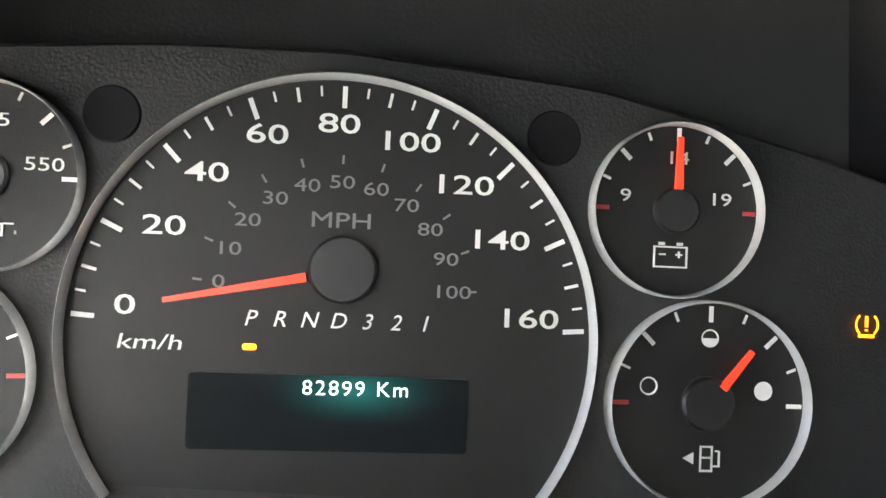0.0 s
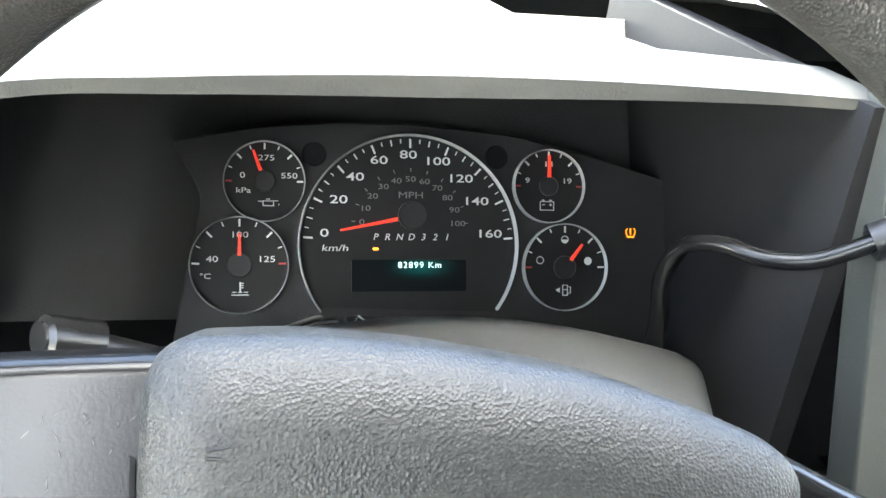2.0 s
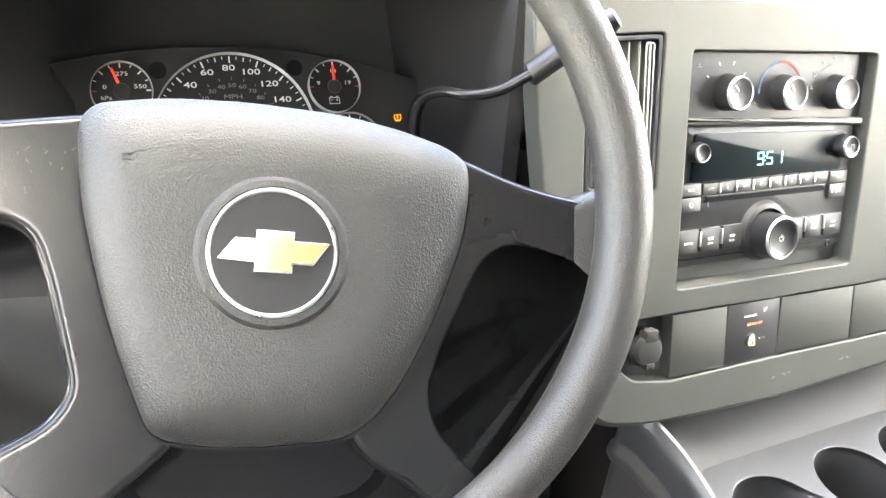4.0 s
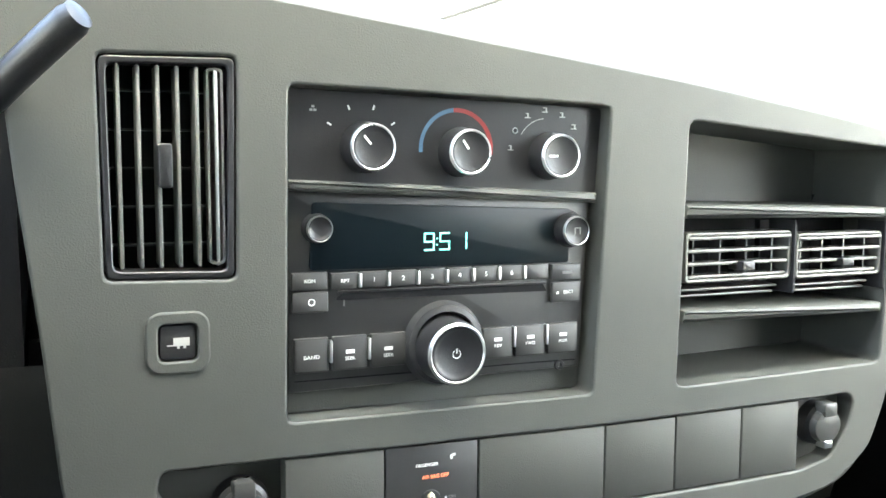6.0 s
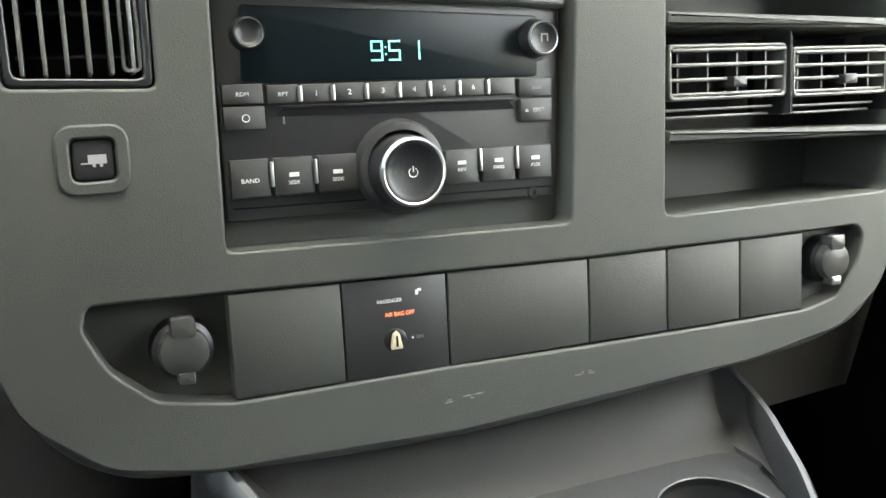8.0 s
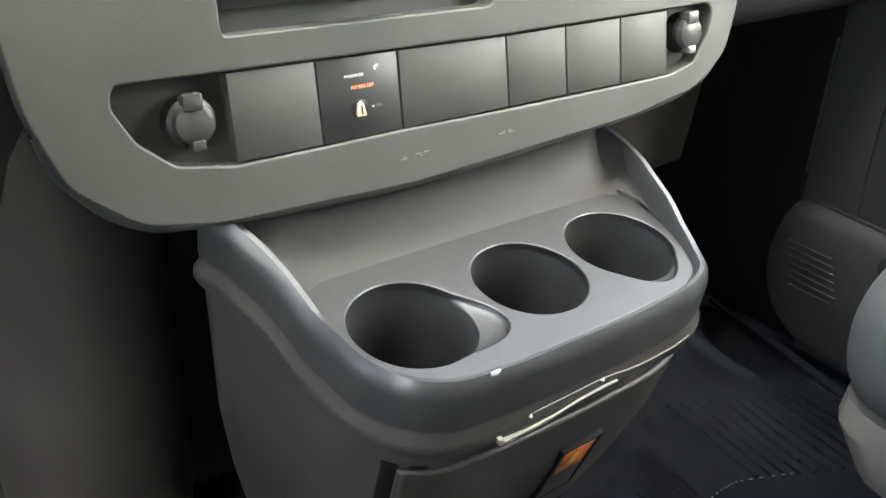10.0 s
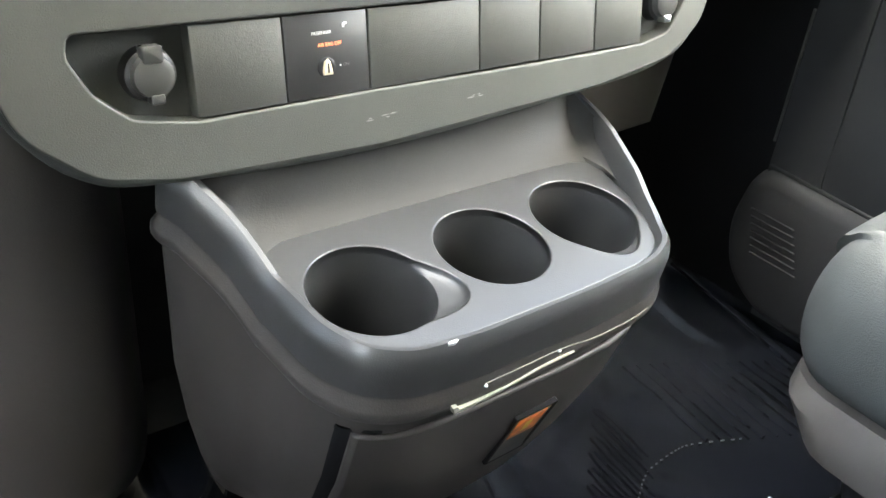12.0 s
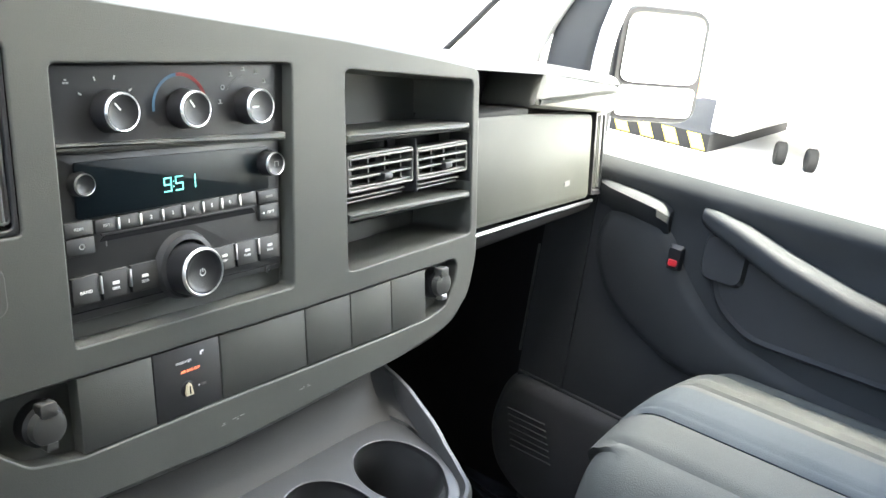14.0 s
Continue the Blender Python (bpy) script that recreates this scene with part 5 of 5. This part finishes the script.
for x, z, r in ((-0.063, 0.0278, 0.0013), (-0.004, 0.031, 0.0014)):
    part("chip", lathe([(0, 0.0022), (r * 0.6, 0.0018), (r, 0)], x, z, 9), WHITE, console).matrix_world = edge_at
latch = empty("latch")
latch.parent = console
latch.matrix_parent_inverse = Matrix.Identity(4)
latch.matrix_world = TRAY_AT @ axes((0.024, -0.0642, -0.168), (1, 0.0, 0.03), (0, -0.245, 0.968)) @ Matrix.Scale(0.9, 4)
part("pocket", plate(rounded(-0.0215, 0.0215, -0.048, 0.045, 0.002), [rounded(-0.0185, 0.0185, -0.045, 0.041, 0.002)], -0.006, 0.0016), BLACK_MATT, latch)
part("hollow", box(-0.0186, 0.0186, -0.0452, 0.0412, -0.006, 0.0006), CONSOLE, latch, smooth=False)
part("orange_lens", prism(rounded(-0.0145, 0.015, -0.002, 0.036, 0.002), 0.0005, 0.0011, 0.0003), material("orange_sticker", (0.5, 0.13, 0.02), 0.35, vary=0.6, big=90), latch, "orange sticker in the latch pocket")
part("lower_lip", loft([[(x, -0.0452, 0.0006) for x in (-0.0184, 0.0184)] + [(x, -0.03, 0.0006) for x in (0.0184, -0.0184)], [(x, -0.0452, 0.0016) for x in (-0.0184, 0.0184)] + [(x, -0.038, 0.0012) for x in (0.0184, -0.0184)]]), TRAY, latch)
bars([(-0.004, 0.003, 0.008, 0.026)], 0.0012, material("yellow_print", (0.6, 0.45, 0.1), 0.5), latch, "printed_mark")

# the darker engine cover beside the console
cover = empty("engine_cover")
tagged(cover, "dark moulded plastic engine cover between the footwells", "engine cover")
part("shell", loft([body_loop(-0.2, 0.26, 0.2, 0.7, -0.10, 0.10), body_loop(-0.2, 0.26, 0.2, 0.7, -0.46, 0.10), body_loop(-0.22, 0.28, 0.16, 0.7, -0.49, 0.1), body_loop(-0.3, 0.3, 0.1, 0.7, FLOOR_Z - 0.01, 0.1)]), CONSOLE, cover)
duct = []
for z, rx, ry, dy in ((-0.06, 0.085, 0.1, 0.0), (-0.12, 0.083, 0.1, 0.0), (-0.3, 0.082, 0.1, -0.005), (-0.43, 0.08, 0.1, -0.01), (-0.46, 0.078, 0.095, -0.008), (-0.475, 0.07, 0.085, 0.0)):
    duct.append([(-0.205 + rx * math.cos(2 * math.pi * k / 32), 0.16 + dy + ry * math.sin(2 * math.pi * k / 32), z) for k in range(32)])
part("side_column", loft(duct), CONSOLE, cover, "rounded dark upright beside the console")
for k in range(2):
    part("sill_strip", tube(smooth_line([(-0.34, 0.09 - 0.03 * k, -0.47 - 0.012 * k), (-0.22, 0.035 - 0.03 * k, -0.485 - 0.012 * k), (-0.13, 0.03 - 0.03 * k, -0.485 - 0.012 * k), (-0.08, 0.08 - 0.03 * k, -0.48 - 0.012 * k)], 6), 0.004, 8), SPOKE, cover, "shiny black trim strip")

# ---- rubber floor covering with folds over the engine hump ----
grid = bmesh.new()
nx, ny = 150, 140
gx0, gx1, gy0, gy1 = -0.40, 0.82, -0.62, 0.5


def mat_z(x, y):
    hump = math.exp(-max(0.0, (abs(x - 0.02) - 0.15) / 0.06) ** 2) * (1 / (1 + math.exp(-(y + 0.055) / 0.03)))
    fold = 0.0
    near = math.exp(-((x - 0.17) / 0.11) ** 2 - ((y + 0.01) / 0.16) ** 2)
    fold += 0.024 * near * noise.noise((x * 9, y * 9, 0.3))
    fold += 0.014 * near * abs(noise.noise((x * 22, y * 17, 4.1)))
    fold += 0.006 * noise.noise((x * 7, y * 9, 2.2)) + 0.0022 * noise.noise((x * 26, y * 30, 5.2))
    return FLOOR_Z + 0.013 + 0.155 * hump + fold


rows = [[grid.verts.new((gx0 + (gx1 - gx0) * i / nx, gy0 + (gy1 - gy0) * j / ny, mat_z(gx0 + (gx1 - gx0) * i / nx, gy0 + (gy1 - gy0) * j / ny))) for i in range(nx + 1)] for j in range(ny + 1)]
for j in range(ny):
    for i in range(nx):
        grid.faces.new((rows[j][i], rows[j][i + 1], rows[j + 1][i + 1], rows[j + 1][i]))
mat_thing = empty("floor_mat")
tagged(mat_thing, "wrinkled glossy black rubber floor mat with diagonal ribs", "floor mat")
part("sheet", grid, RUBBER, mat_thing)
for k in range(15):
    # hairpin ribs start along the mat's slanted edge and run back towards the seat
    s = k / 14
    x, y = 0.455 - 0.285 * s, 0.075 - 0.28 * s
    ln = 0.10 + 0.09 * min(1.0, s * 1.5)
    pts = [(x + 0.0055 - 0.08 * ln * i / 8, y - 0.985 * ln * i / 8) for i in range(8, 0, -1)] + [(x + 0.004, y + 0.003), (x, y + 0.0045), (x - 0.004, y + 0.003)] + [(x - 0.0055 - 0.08 * ln * i / 8, y - 0.985 * ln * i / 8) for i in range(1, 9)]
    part("rib", tube([(a, b, mat_z(a, b) + 0.0012) for a, b in pts], [0.0012] + [0.003] * 17 + [0.0012], 6, flat=1.0), RUBBER, mat_thing)
for k in range(15):
    x, y = 0.56 + 0.018 * k, 0.13 - 0.009 * k
    pts = [(x - 0.012 * i / 5, y - 0.17 * i / 5) for i in range(6)]
    part("rib", tube([(a, b, mat_z(a, b) + 0.0008) for a, b in pts], 0.0026 if k % 4 else 0.0042, 6, flat=0.7), RUBBER, mat_thing)
part("floor_strip", tube(smooth_line([(0.84, 0.29, FLOOR_Z + 0.02), (0.83, 0.22, FLOOR_Z + 0.018), (0.81, 0.1, FLOOR_Z + 0.016), (0.79, 0.0, FLOOR_Z + 0.016)], 5), 0.011, 10, flat=0.6), RUBBER, mat_thing, "raised edge strip along the door")
arc = smooth_line([(0.592, -0.062, 0), (0.523, -0.037, 0), (0.484, -0.036, 0), (0.433, -0.043, 0), (0.398, -0.063, 0), (0.368, -0.088, 0), (0.336, -0.132, 0)], 5)
for p, q in zip(arc, arc[1:]):
    d = (q - p) * 0.33
    part("stitch", tube([(p.x, p.y, mat_z(p.x, p.y) + 0.002), (p.x + d.x, p.y + d.y, mat_z(p.x, p.y) + 0.002)], 0.0011, 6), VANE, mat_thing, "pale worn stitch")


# ---- seats ----
def seat(x0, x1, front, back_y, z_top, name_label, deep=1.0, cloth=FABRIC):
    s = empty("van_seat")
    tagged(s, name_label, "seat", "front seats")
    w, cx = (x1 - x0) / 2, (x0 + x1) / 2
    zb = z_top - 0.15

    def pleat(u):
        return -0.008 * deep * sum(math.exp(-((u - g) / 0.02) ** 2) for g in (-0.6, -0.24, -0.14, 0.3, 0.38, 0.68)) + 0.004 * deep * math.exp(-((abs(u) - 0.82) / 0.13) ** 2)

    stations = []
    R = 0.075
    for a in range(0, 91, 10):
        t = radians(a)
        stations.append((front - R + R * math.cos(t), R * (1 - math.sin(t)), math.sin(t)))
    for k in range(1, 9):
        y = front - R
        stations.append((y + (back_y - y) * k / 8, 0.0, 1.0))
    rows = []
    for y, ins, f in stations:
        loop = []
        for u, v in rounded(-w + ins * 1.5, w - ins * 1.5, zb + ins * 0.5, z_top - ins, 0.06 - ins * 0.3, 6):
            un = u / w
            top = max(0.0, min(1.0, (v - zb) / (z_top - zb) * 1.6 - 0.6))
            bow = 0.02 * (1 - un * un)
            loop.append((cx + u, y + bow * 0.8 * (1 if y > back_y + 0.1 else 0), v + top * (f ** 4 * pleat(un) + f * 0.024 * (1 - un * un))))
        # points along the flat top carry the pleats
        k0 = 6
        a, b = loop[k0], loop[k0 + 1]
        mid = []
        for i in range(1, 48):
            t = i / 48
            u = (a[0] + (b[0] - a[0]) * t - cx) / w
            z = a[2] * (1 - t) + b[2] * t - f ** 4 * (pleat((a[0] - cx) / w) * (1 - t) + pleat((b[0] - cx) / w) * t)
            mid.append((a[0] + (b[0] - a[0]) * t, a[1] + 0.016 * (1 - u * u), z + f ** 4 * pleat(u) + f * 0.03 * (((a[0] - cx) / w) ** 2 - u * u)))
        rows.append(loop[:k0 + 1] + mid + loop[k0 + 1:])
    part("cushion", loft(rows), cloth, s, "pleated pale grey cloth cushion")
    insert = []
    for r in rows[3:] if deep else []:
        insert.append([(p[0], p[1], p[2] + 0.0016) for p in r[7 + 17:7 + 33]])
    if insert:
        part("insert", loft(insert, closed=False), FABRIC_BLUE, s, "blue-grey centre of the cushion")
    bl = []
    for k, (y, z, t) in enumerate(((back_y + 0.03, z_top - 0.04, 0.06), (back_y + 0.01, z_top + 0.05, 0.075), (back_y - 0.04, z_top + 0.3, 0.07), (back_y - 0.1, z_top + 0.55, 0.055), (back_y - 0.12, z_top + 0.62, 0.03))):
        bl.append([(x, y + dy, z) for x, dy in rounded(x0 + 0.02, x1 - 0.02, -t, t, t * 0.8, 5)])
    part("backrest", loft(bl), FABRIC, s)
    part("base", loft([[(x, y, FLOOR_Z) for x, y in rounded(x0 + 0.08, x1 - 0.08, back_y + 0.02, front - 0.13, 0.03)], [(x, y, z_top - 0.22) for x, y in rounded(x0 + 0.05, x1 - 0.05, back_y + 0.02, front - 0.08, 0.03)]]), BLACK, s)
    part("skirt", loft([[(x, y, z_top - 0.225) for x, y in rounded(x0 + 0.03, x1 - 0.02, back_y + 0.02, front - 0.04, 0.05)], [(x, y, z_top - 0.17) for x, y in rounded(x0 + 0.012, x1 - 0.012, back_y + 0.02, front - 0.012, 0.06)], [(x, y, z_top - 0.145) for x, y in rounded(x0 + 0.02, x1 - 0.02, back_y + 0.02, front - 0.012, 0.06)]]), SKIRT, s, "taupe plastic seat skirt")
    part("bolt_cap", lathe([(0, 0.012), (0.014, 0.01), (0.02, 0.0)], x0 + 0.1, front - 0.1, 20), BLACK, s).location = (0, 0, FLOOR_Z + 0.1)
    part("adjuster_bar", tube([(x0 + 0.09, front - 0.02, FLOOR_Z + 0.05), (x0 + 0.075, front - 0.16, FLOOR_Z + 0.05), (x0 + 0.06, front - 0.3, FLOOR_Z + 0.06)], 0.0025, 8), SATIN, s, "thin steel adjuster bar")
    return s


seat(0.405, 0.85, -0.15, -0.66, -0.246, "passenger van seat in pale grey and blue-grey cloth")
seat(-0.74, -0.2, -0.2, -0.83, -0.212, "driver's van seat, its beige cushion coloured pale as if brightly lit", 0.0, LIT_CLOTH)


# ---- passenger side of the dashboard ----
PD = axes((0.393, 0.034, 0.0), (0.9947, 0.1035, 0), (-0.02, 0.12, 0.99)) @ Matrix.Diagonal((0.945, 1, 1, 1))
glove = empty("airbag_panel", PD)
glove.parent = dash
glove.matrix_parent_inverse = Matrix.Identity(4)
part("cover", prism(soften([(0.012, -0.02), (0.43, -0.045), (0.43, 0.085), (0.2, 0.108), (0.02, 0.118)], 0.012), -0.03, 0.0, 0.005), GLOVE, glove)
part("upper_step", prism(soften([(0.17, 0.118), (0.47, 0.083), (0.49, 0.125), (0.2, 0.165)], 0.01), -0.2, 0.02, 0.012), DASH, glove)
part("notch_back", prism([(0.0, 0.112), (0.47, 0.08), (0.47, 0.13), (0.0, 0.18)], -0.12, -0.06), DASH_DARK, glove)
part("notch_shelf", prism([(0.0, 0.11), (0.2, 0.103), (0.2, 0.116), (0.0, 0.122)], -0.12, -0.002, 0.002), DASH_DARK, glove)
part("trim_line", tube([(0.0, -0.026, 0.001), (0.2, -0.036, 0.002), (0.44, -0.05, 0.001)], 0.0028, 8), SATIN, glove)
part("tag", prism(rounded(0.33, 0.35, -0.012, -0.004, 0.003), -0.001, 0.0006), GREY_PRINT, glove)
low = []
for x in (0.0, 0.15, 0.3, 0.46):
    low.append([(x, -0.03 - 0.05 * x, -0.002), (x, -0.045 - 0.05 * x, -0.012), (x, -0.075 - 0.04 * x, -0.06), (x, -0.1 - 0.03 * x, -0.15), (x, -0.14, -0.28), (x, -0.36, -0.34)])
part("lower_panel", loft(low, closed=False), DASH_DARK, glove, "underside of the dash, darkened for its shade")
side_vent = empty("air_vent", PD)
tagged(side_vent, "narrow upright dash air vent beside the passenger door", "air vent", "air vents")
part("frame", plate(soften([(0.432, -0.04), (0.474, -0.045), (0.478, 0.085), (0.436, 0.088)], 0.006), [soften([(0.4365, -0.034), (0.469, -0.038), (0.4725, 0.08), (0.4405, 0.082)], 0.005)], -0.03, 0.003), BLACK, side_vent, bevel=0.001)
part("backing", box(0.434, 0.474, -0.04, 0.084, -0.045, -0.03), BLACK_MATT, side_vent, smooth=False)
for i in range(5):
    x = 0.4425 + 0.0065 * i
    part("vane", prism(rounded(x - 0.001, x + 0.001, -0.033, 0.08, 0.0008, 2), -0.026, 0.0, 0.0006), SATIN if i == 4 else DASH, side_vent)

# ---- passenger door ----
door = empty("door_1")
tagged(door, "grey moulded plastic passenger door with armrest and red lock light", "door", kind="structure")
DX = 0.85
card = []
for y in (0.14, 0.05, -0.1, -0.25, -0.45, -0.7, -0.95):
    card.append([(DX + 0.028, y, 0.012), (DX + 0.016, y, 0.022), (DX - 0.002, y, 0.018), (DX - 0.012, y, 0.004), (DX - 0.014, y, -0.012), (DX - 0.004, y, -0.03), (DX, y, -0.06), (DX, y, -0.25), (DX - 0.005, y, -0.36), (DX + 0.01, y, -0.5), (DX + 0.015, y, FLOOR_Z)])
part("card", loft(card, closed=False), DOOR, door)
part("front_panel", loft([[(DX - 0.0, y, z) for y, z in ((0.08, -0.02), (0.165, -0.09), (0.172, -0.41), (0.08, -0.41))], [(DX - 0.006, y, z) for y, z in ((0.08, -0.02), (0.163, -0.092), (0.169, -0.41), (0.08, -0.41))]]), DOOR, door)
part("edge_strip", tube([(DX - 0.006, 0.168, -0.16), (DX - 0.006, 0.172, -0.36)], 0.0022, 8), SPOKE_GREY, door, "pale front edge of the door")
pocket_line = soften([(0.182, -0.395), (-0.6, -0.425), (-0.6, -0.62), (0.12, -0.64), (0.19, -0.59), (0.21, -0.51)], 0.05, 6)
part("map_pocket", loft([[(DX + 0.004, y, z) for y, z in pocket_line], [(DX - 0.012, y, z) for y, z in inset(pocket_line, 0.004)], [(DX - 0.022, y, z) for y, z in inset(pocket_line, 0.012)], [(DX - 0.028, y, z) for y, z in inset(pocket_line, 0.024)]]), DOOR_DARK, door, "bulged lower door pocket")
part("seam", tube([(DX - 0.008, 0.165, -0.397), (DX - 0.008, -0.55, -0.424)], 0.003, 8), DOOR, door)
for k in range(7):
    z = -0.465 - 0.0115 * k
    part("louvre", loft([[(DX - 0.0285, y, zz) for y, zz in rounded(0.085 - 0.004 * k, 0.165 - 0.003 * k, z - 0.0022, z + 0.0022, 0.002, 2)], [(DX - 0.031, y, zz) for y, zz in rounded(0.088 - 0.004 * k, 0.162 - 0.003 * k, z - 0.0014, z + 0.0014, 0.0012, 2)]]), DOOR_DARK, door)
part("outer_skin", box(DX + 0.03, DX + 0.05, -0.95, 0.14, FLOOR_Z, 0.0), PAINT, door, smooth=False)
ledge = []
for y, w, z in ((0.075, 0.012, -0.022), (0.05, 0.026, -0.024), (0.0, 0.036, -0.028), (-0.035, 0.034, -0.034), (-0.05, 0.016, -0.045)):
    ledge.append([(DX + 0.004, y, z + 0.006), (DX - w * 0.7, y, z + 0.005), (DX - w, y, z - 0.002), (DX - w * 0.9, y, z - 0.014), (DX + 0.004, y, z - 0.05)])
part("ledge", loft(ledge), DOOR, door, "moulded ledge under the window sill")
pull = []
for y, w, z, h in ((-0.1, 0.018, -0.022, 0.02), (-0.125, 0.036, -0.022, 0.026), (-0.17, 0.05, -0.03, 0.03), (-0.24, 0.056, -0.052, 0.034), (-0.33, 0.058, -0.075, 0.036), (-0.42, 0.058, -0.09, 0.036), (-0.6, 0.056, -0.1, 0.036), (-0.85, 0.05, -0.1, 0.036)):
    pull.append([Vector((DX - w / 2 + dx, y, z + dz)) for dx, dz in rounded(-w / 2, w / 2, -h, 0.004, 0.011, 4)])
part("pull_handle", loft(pull), DOOR, door, "thick moulded pull handle")
dish = soften([(-0.11, -0.05), (-0.3, -0.1), (-0.42, -0.125), (-0.42, -0.2), (-0.2, -0.2), (-0.14, -0.16)], 0.03, 5)
part("pull_cup", loft([[(DX - 0.006, y, z) for y, z in dish], [(DX - 0.012, y, z) for y, z in inset(dish, 0.006)], [(DX - 0.003, y, z) for y, z in inset(dish, 0.014)]]), DOOR_DARK, door, "recess under the pull handle")
swell = soften([(0.06, -0.06), (-0.05, -0.06), (-0.09, -0.13), (-0.16, -0.2), (-0.3, -0.235), (-0.6, -0.25), (-0.6, -0.3), (-0.1, -0.29), (0.03, -0.22), (0.075, -0.13)], 0.05, 6)
part("swelling", loft([[(DX + 0.002, y, z) for y, z in swell], [(DX - 0.01, y, z) for y, z in inset(swell, 0.008)], [(DX - 0.014, y, z) for y, z in inset(swell, 0.02)]]), DOOR, door, "raised moulding round the lock")
handle = part("release_handle", loft([[(DX - 0.004, y, z) for y, z in rounded(-0.18, -0.11, -0.125, -0.05, 0.015)], [(DX - 0.016, y, z) for y, z in rounded(-0.175, -0.115, -0.12, -0.055, 0.015)]]), DOOR_DARK, door)
lock = part("lock_button", loft([[(DX - 0.0140, y, z) for y, z in rounded(-0.085, -0.06, -0.125, -0.085, 0.004)], [(DX - 0.0220, y, z) for y, z in rounded(-0.082, -0.063, -0.12, -0.09, 0.004)]]), BLACK, door)
part("red_mark", loft([[(DX - 0.0220, y, z) for y, z in rounded(-0.08, -0.065, -0.118, -0.107, 0.003)], [(DX - 0.0235, y, z) for y, z in rounded(-0.079, -0.066, -0.117, -0.108, 0.003)]]), material("red_plastic", (0.5, 0.02, 0.03), 0.4), lock, "red lock marker")
part("rear_frame", box(DX, DX + 0.05, -1.0, -0.95, FLOOR_Z, 0.82), DOOR_DARK, door, smooth=False)
part("front_frame", tube(smooth_line([(DX + 0.03, 0.13, 0.02), (DX + 0.03, 0.128, 0.2), (DX + 0.02, 0.06, 0.36), (DX, -0.06, 0.58), (DX - 0.03, -0.16, 0.78)], 5), 0.014, 10), PAINT, door)

# ---- passenger mirror ----
mirror = empty("wing_mirror")
mirror.matrix_world = axes((1.15, 0.152, 0.131), (0.85, -0.52, 0), (0.02, 0.03, 1)) @ Matrix.Diagonal((0.93, 0.68, 0.74, 1))
tagged(mirror, "tall white-framed wing mirror with two glasses outside the window", "wing mirror")
out = rounded(-0.1, 0.1, -0.15, 0.15, 0.04)
part("shell", loft([[(x, y, 0.0) for x, y in out], [(x, y, -0.01) for x, y in inset(out, -0.004)], [(x, y, -0.06) for x, y in inset(out, 0.01)], [(x, y, -0.09) for x, y in inset(out, 0.05)]]), BLACK_MATT, mirror)
part("upper_glass", prism(soften([(-0.09, -0.045), (0.09, -0.045), (0.088, 0.138), (-0.088, 0.138)], 0.03), 0.0, 0.004), MIRROR, mirror)
part("lower_glass", prism(soften([(-0.09, -0.135), (0.088, -0.135), (0.09, -0.055), (-0.09, -0.055)], 0.015), 0.0, 0.004), MIRROR, mirror)
part("arm", tube([(-0.02, -0.12, -0.05), (-0.2, -0.16, -0.05)], 0.02, 10), DASH_DARK, mirror)

# ---- windscreen wiper ----
wiper = part("wiper", tube([(0.18, 0.74, 0.2), (0.5, 0.60, 0.34), (0.62, 0.52, 0.40)], 0.006, 8), BLACK)
tagged(wiper, "black wiper blade lying on the windscreen", "wiper")

# ---- yard outside ----
truck = empty("box_truck")
tagged(truck, "white lorry parked nose-in with a striped yellow and black bumper", "truck")
TX, TY = 8.4, 2.45
part("cargo_box", box(TX + 0.1, TX + 2.5, TY - 8, TY, -0.55, 2.6), PAINT, truck, smooth=False, bevel=0.03)
part("chassis", box(TX + 0.3, TX + 2.2, TY - 8, TY, -0.95, -0.55), CONCRETE, truck, smooth=False)
part("tail_frame", box(TX, TX + 2.4, TY, TY + 0.25, -1.25, -0.3), CONCRETE, truck, smooth=False, bevel=0.02)
bump = part("bumper", box(TX - 0.1, TX + 2.4, TY + 0.2, TY + 1.3, -1.48, -1.27), BLACK_MATT, truck, smooth=False)
for k in range(4):
    lo = [(TX - 0.105, TY + 0.22 + 0.28 * k, -1.43), (TX - 0.105, TY + 0.36 + 0.28 * k, -1.43), (TX - 0.105, TY + 0.44 + 0.28 * k, -1.28), (TX - 0.105, TY + 0.30 + 0.28 * k, -1.28)]
    part("stripe", loft([lo, [(x + 0.004, y, z) for x, y, z in lo]]), YELLOW, bump, "yellow hazard stripe")
part("marker_lamp", lathe([(0, 0.02), (0.09, 0.01), (0.1, 0)], 0, 0, 20), ORANGE_LENS, truck).matrix_world = axes((TX - 0.01, TY + 0.45, -0.85), (0, -1, 0), (0, 0, 1))
for y in (TY - 0.42, TY - 0.72, TY - 6.5):
    w = part("wheel", lathe([(0, 0.03), (0.055, 0.03), (0.062, 0.045), (0.1, 0.05), (0.115, 0.036), (0.115, -0.036), (0.1, -0.05), (0.0, -0.045)], 0, 0, 36), TYRE, truck)
    w.matrix_world = axes((TX + 0.2, y, -1.335), (0.9, 0.43, 0), (0, 0, 1))
yard_wall = setting("backdrop", box(-40, 40, 26, 26.5, -1.5, 5), WALL, "pale yard wall far behind", "wall", smooth=False)
setting("backdrop_right", box(24, 24.5, -40, 26, -1.5, 5), WALL, "pale yard wall far behind", "wall", smooth=False)
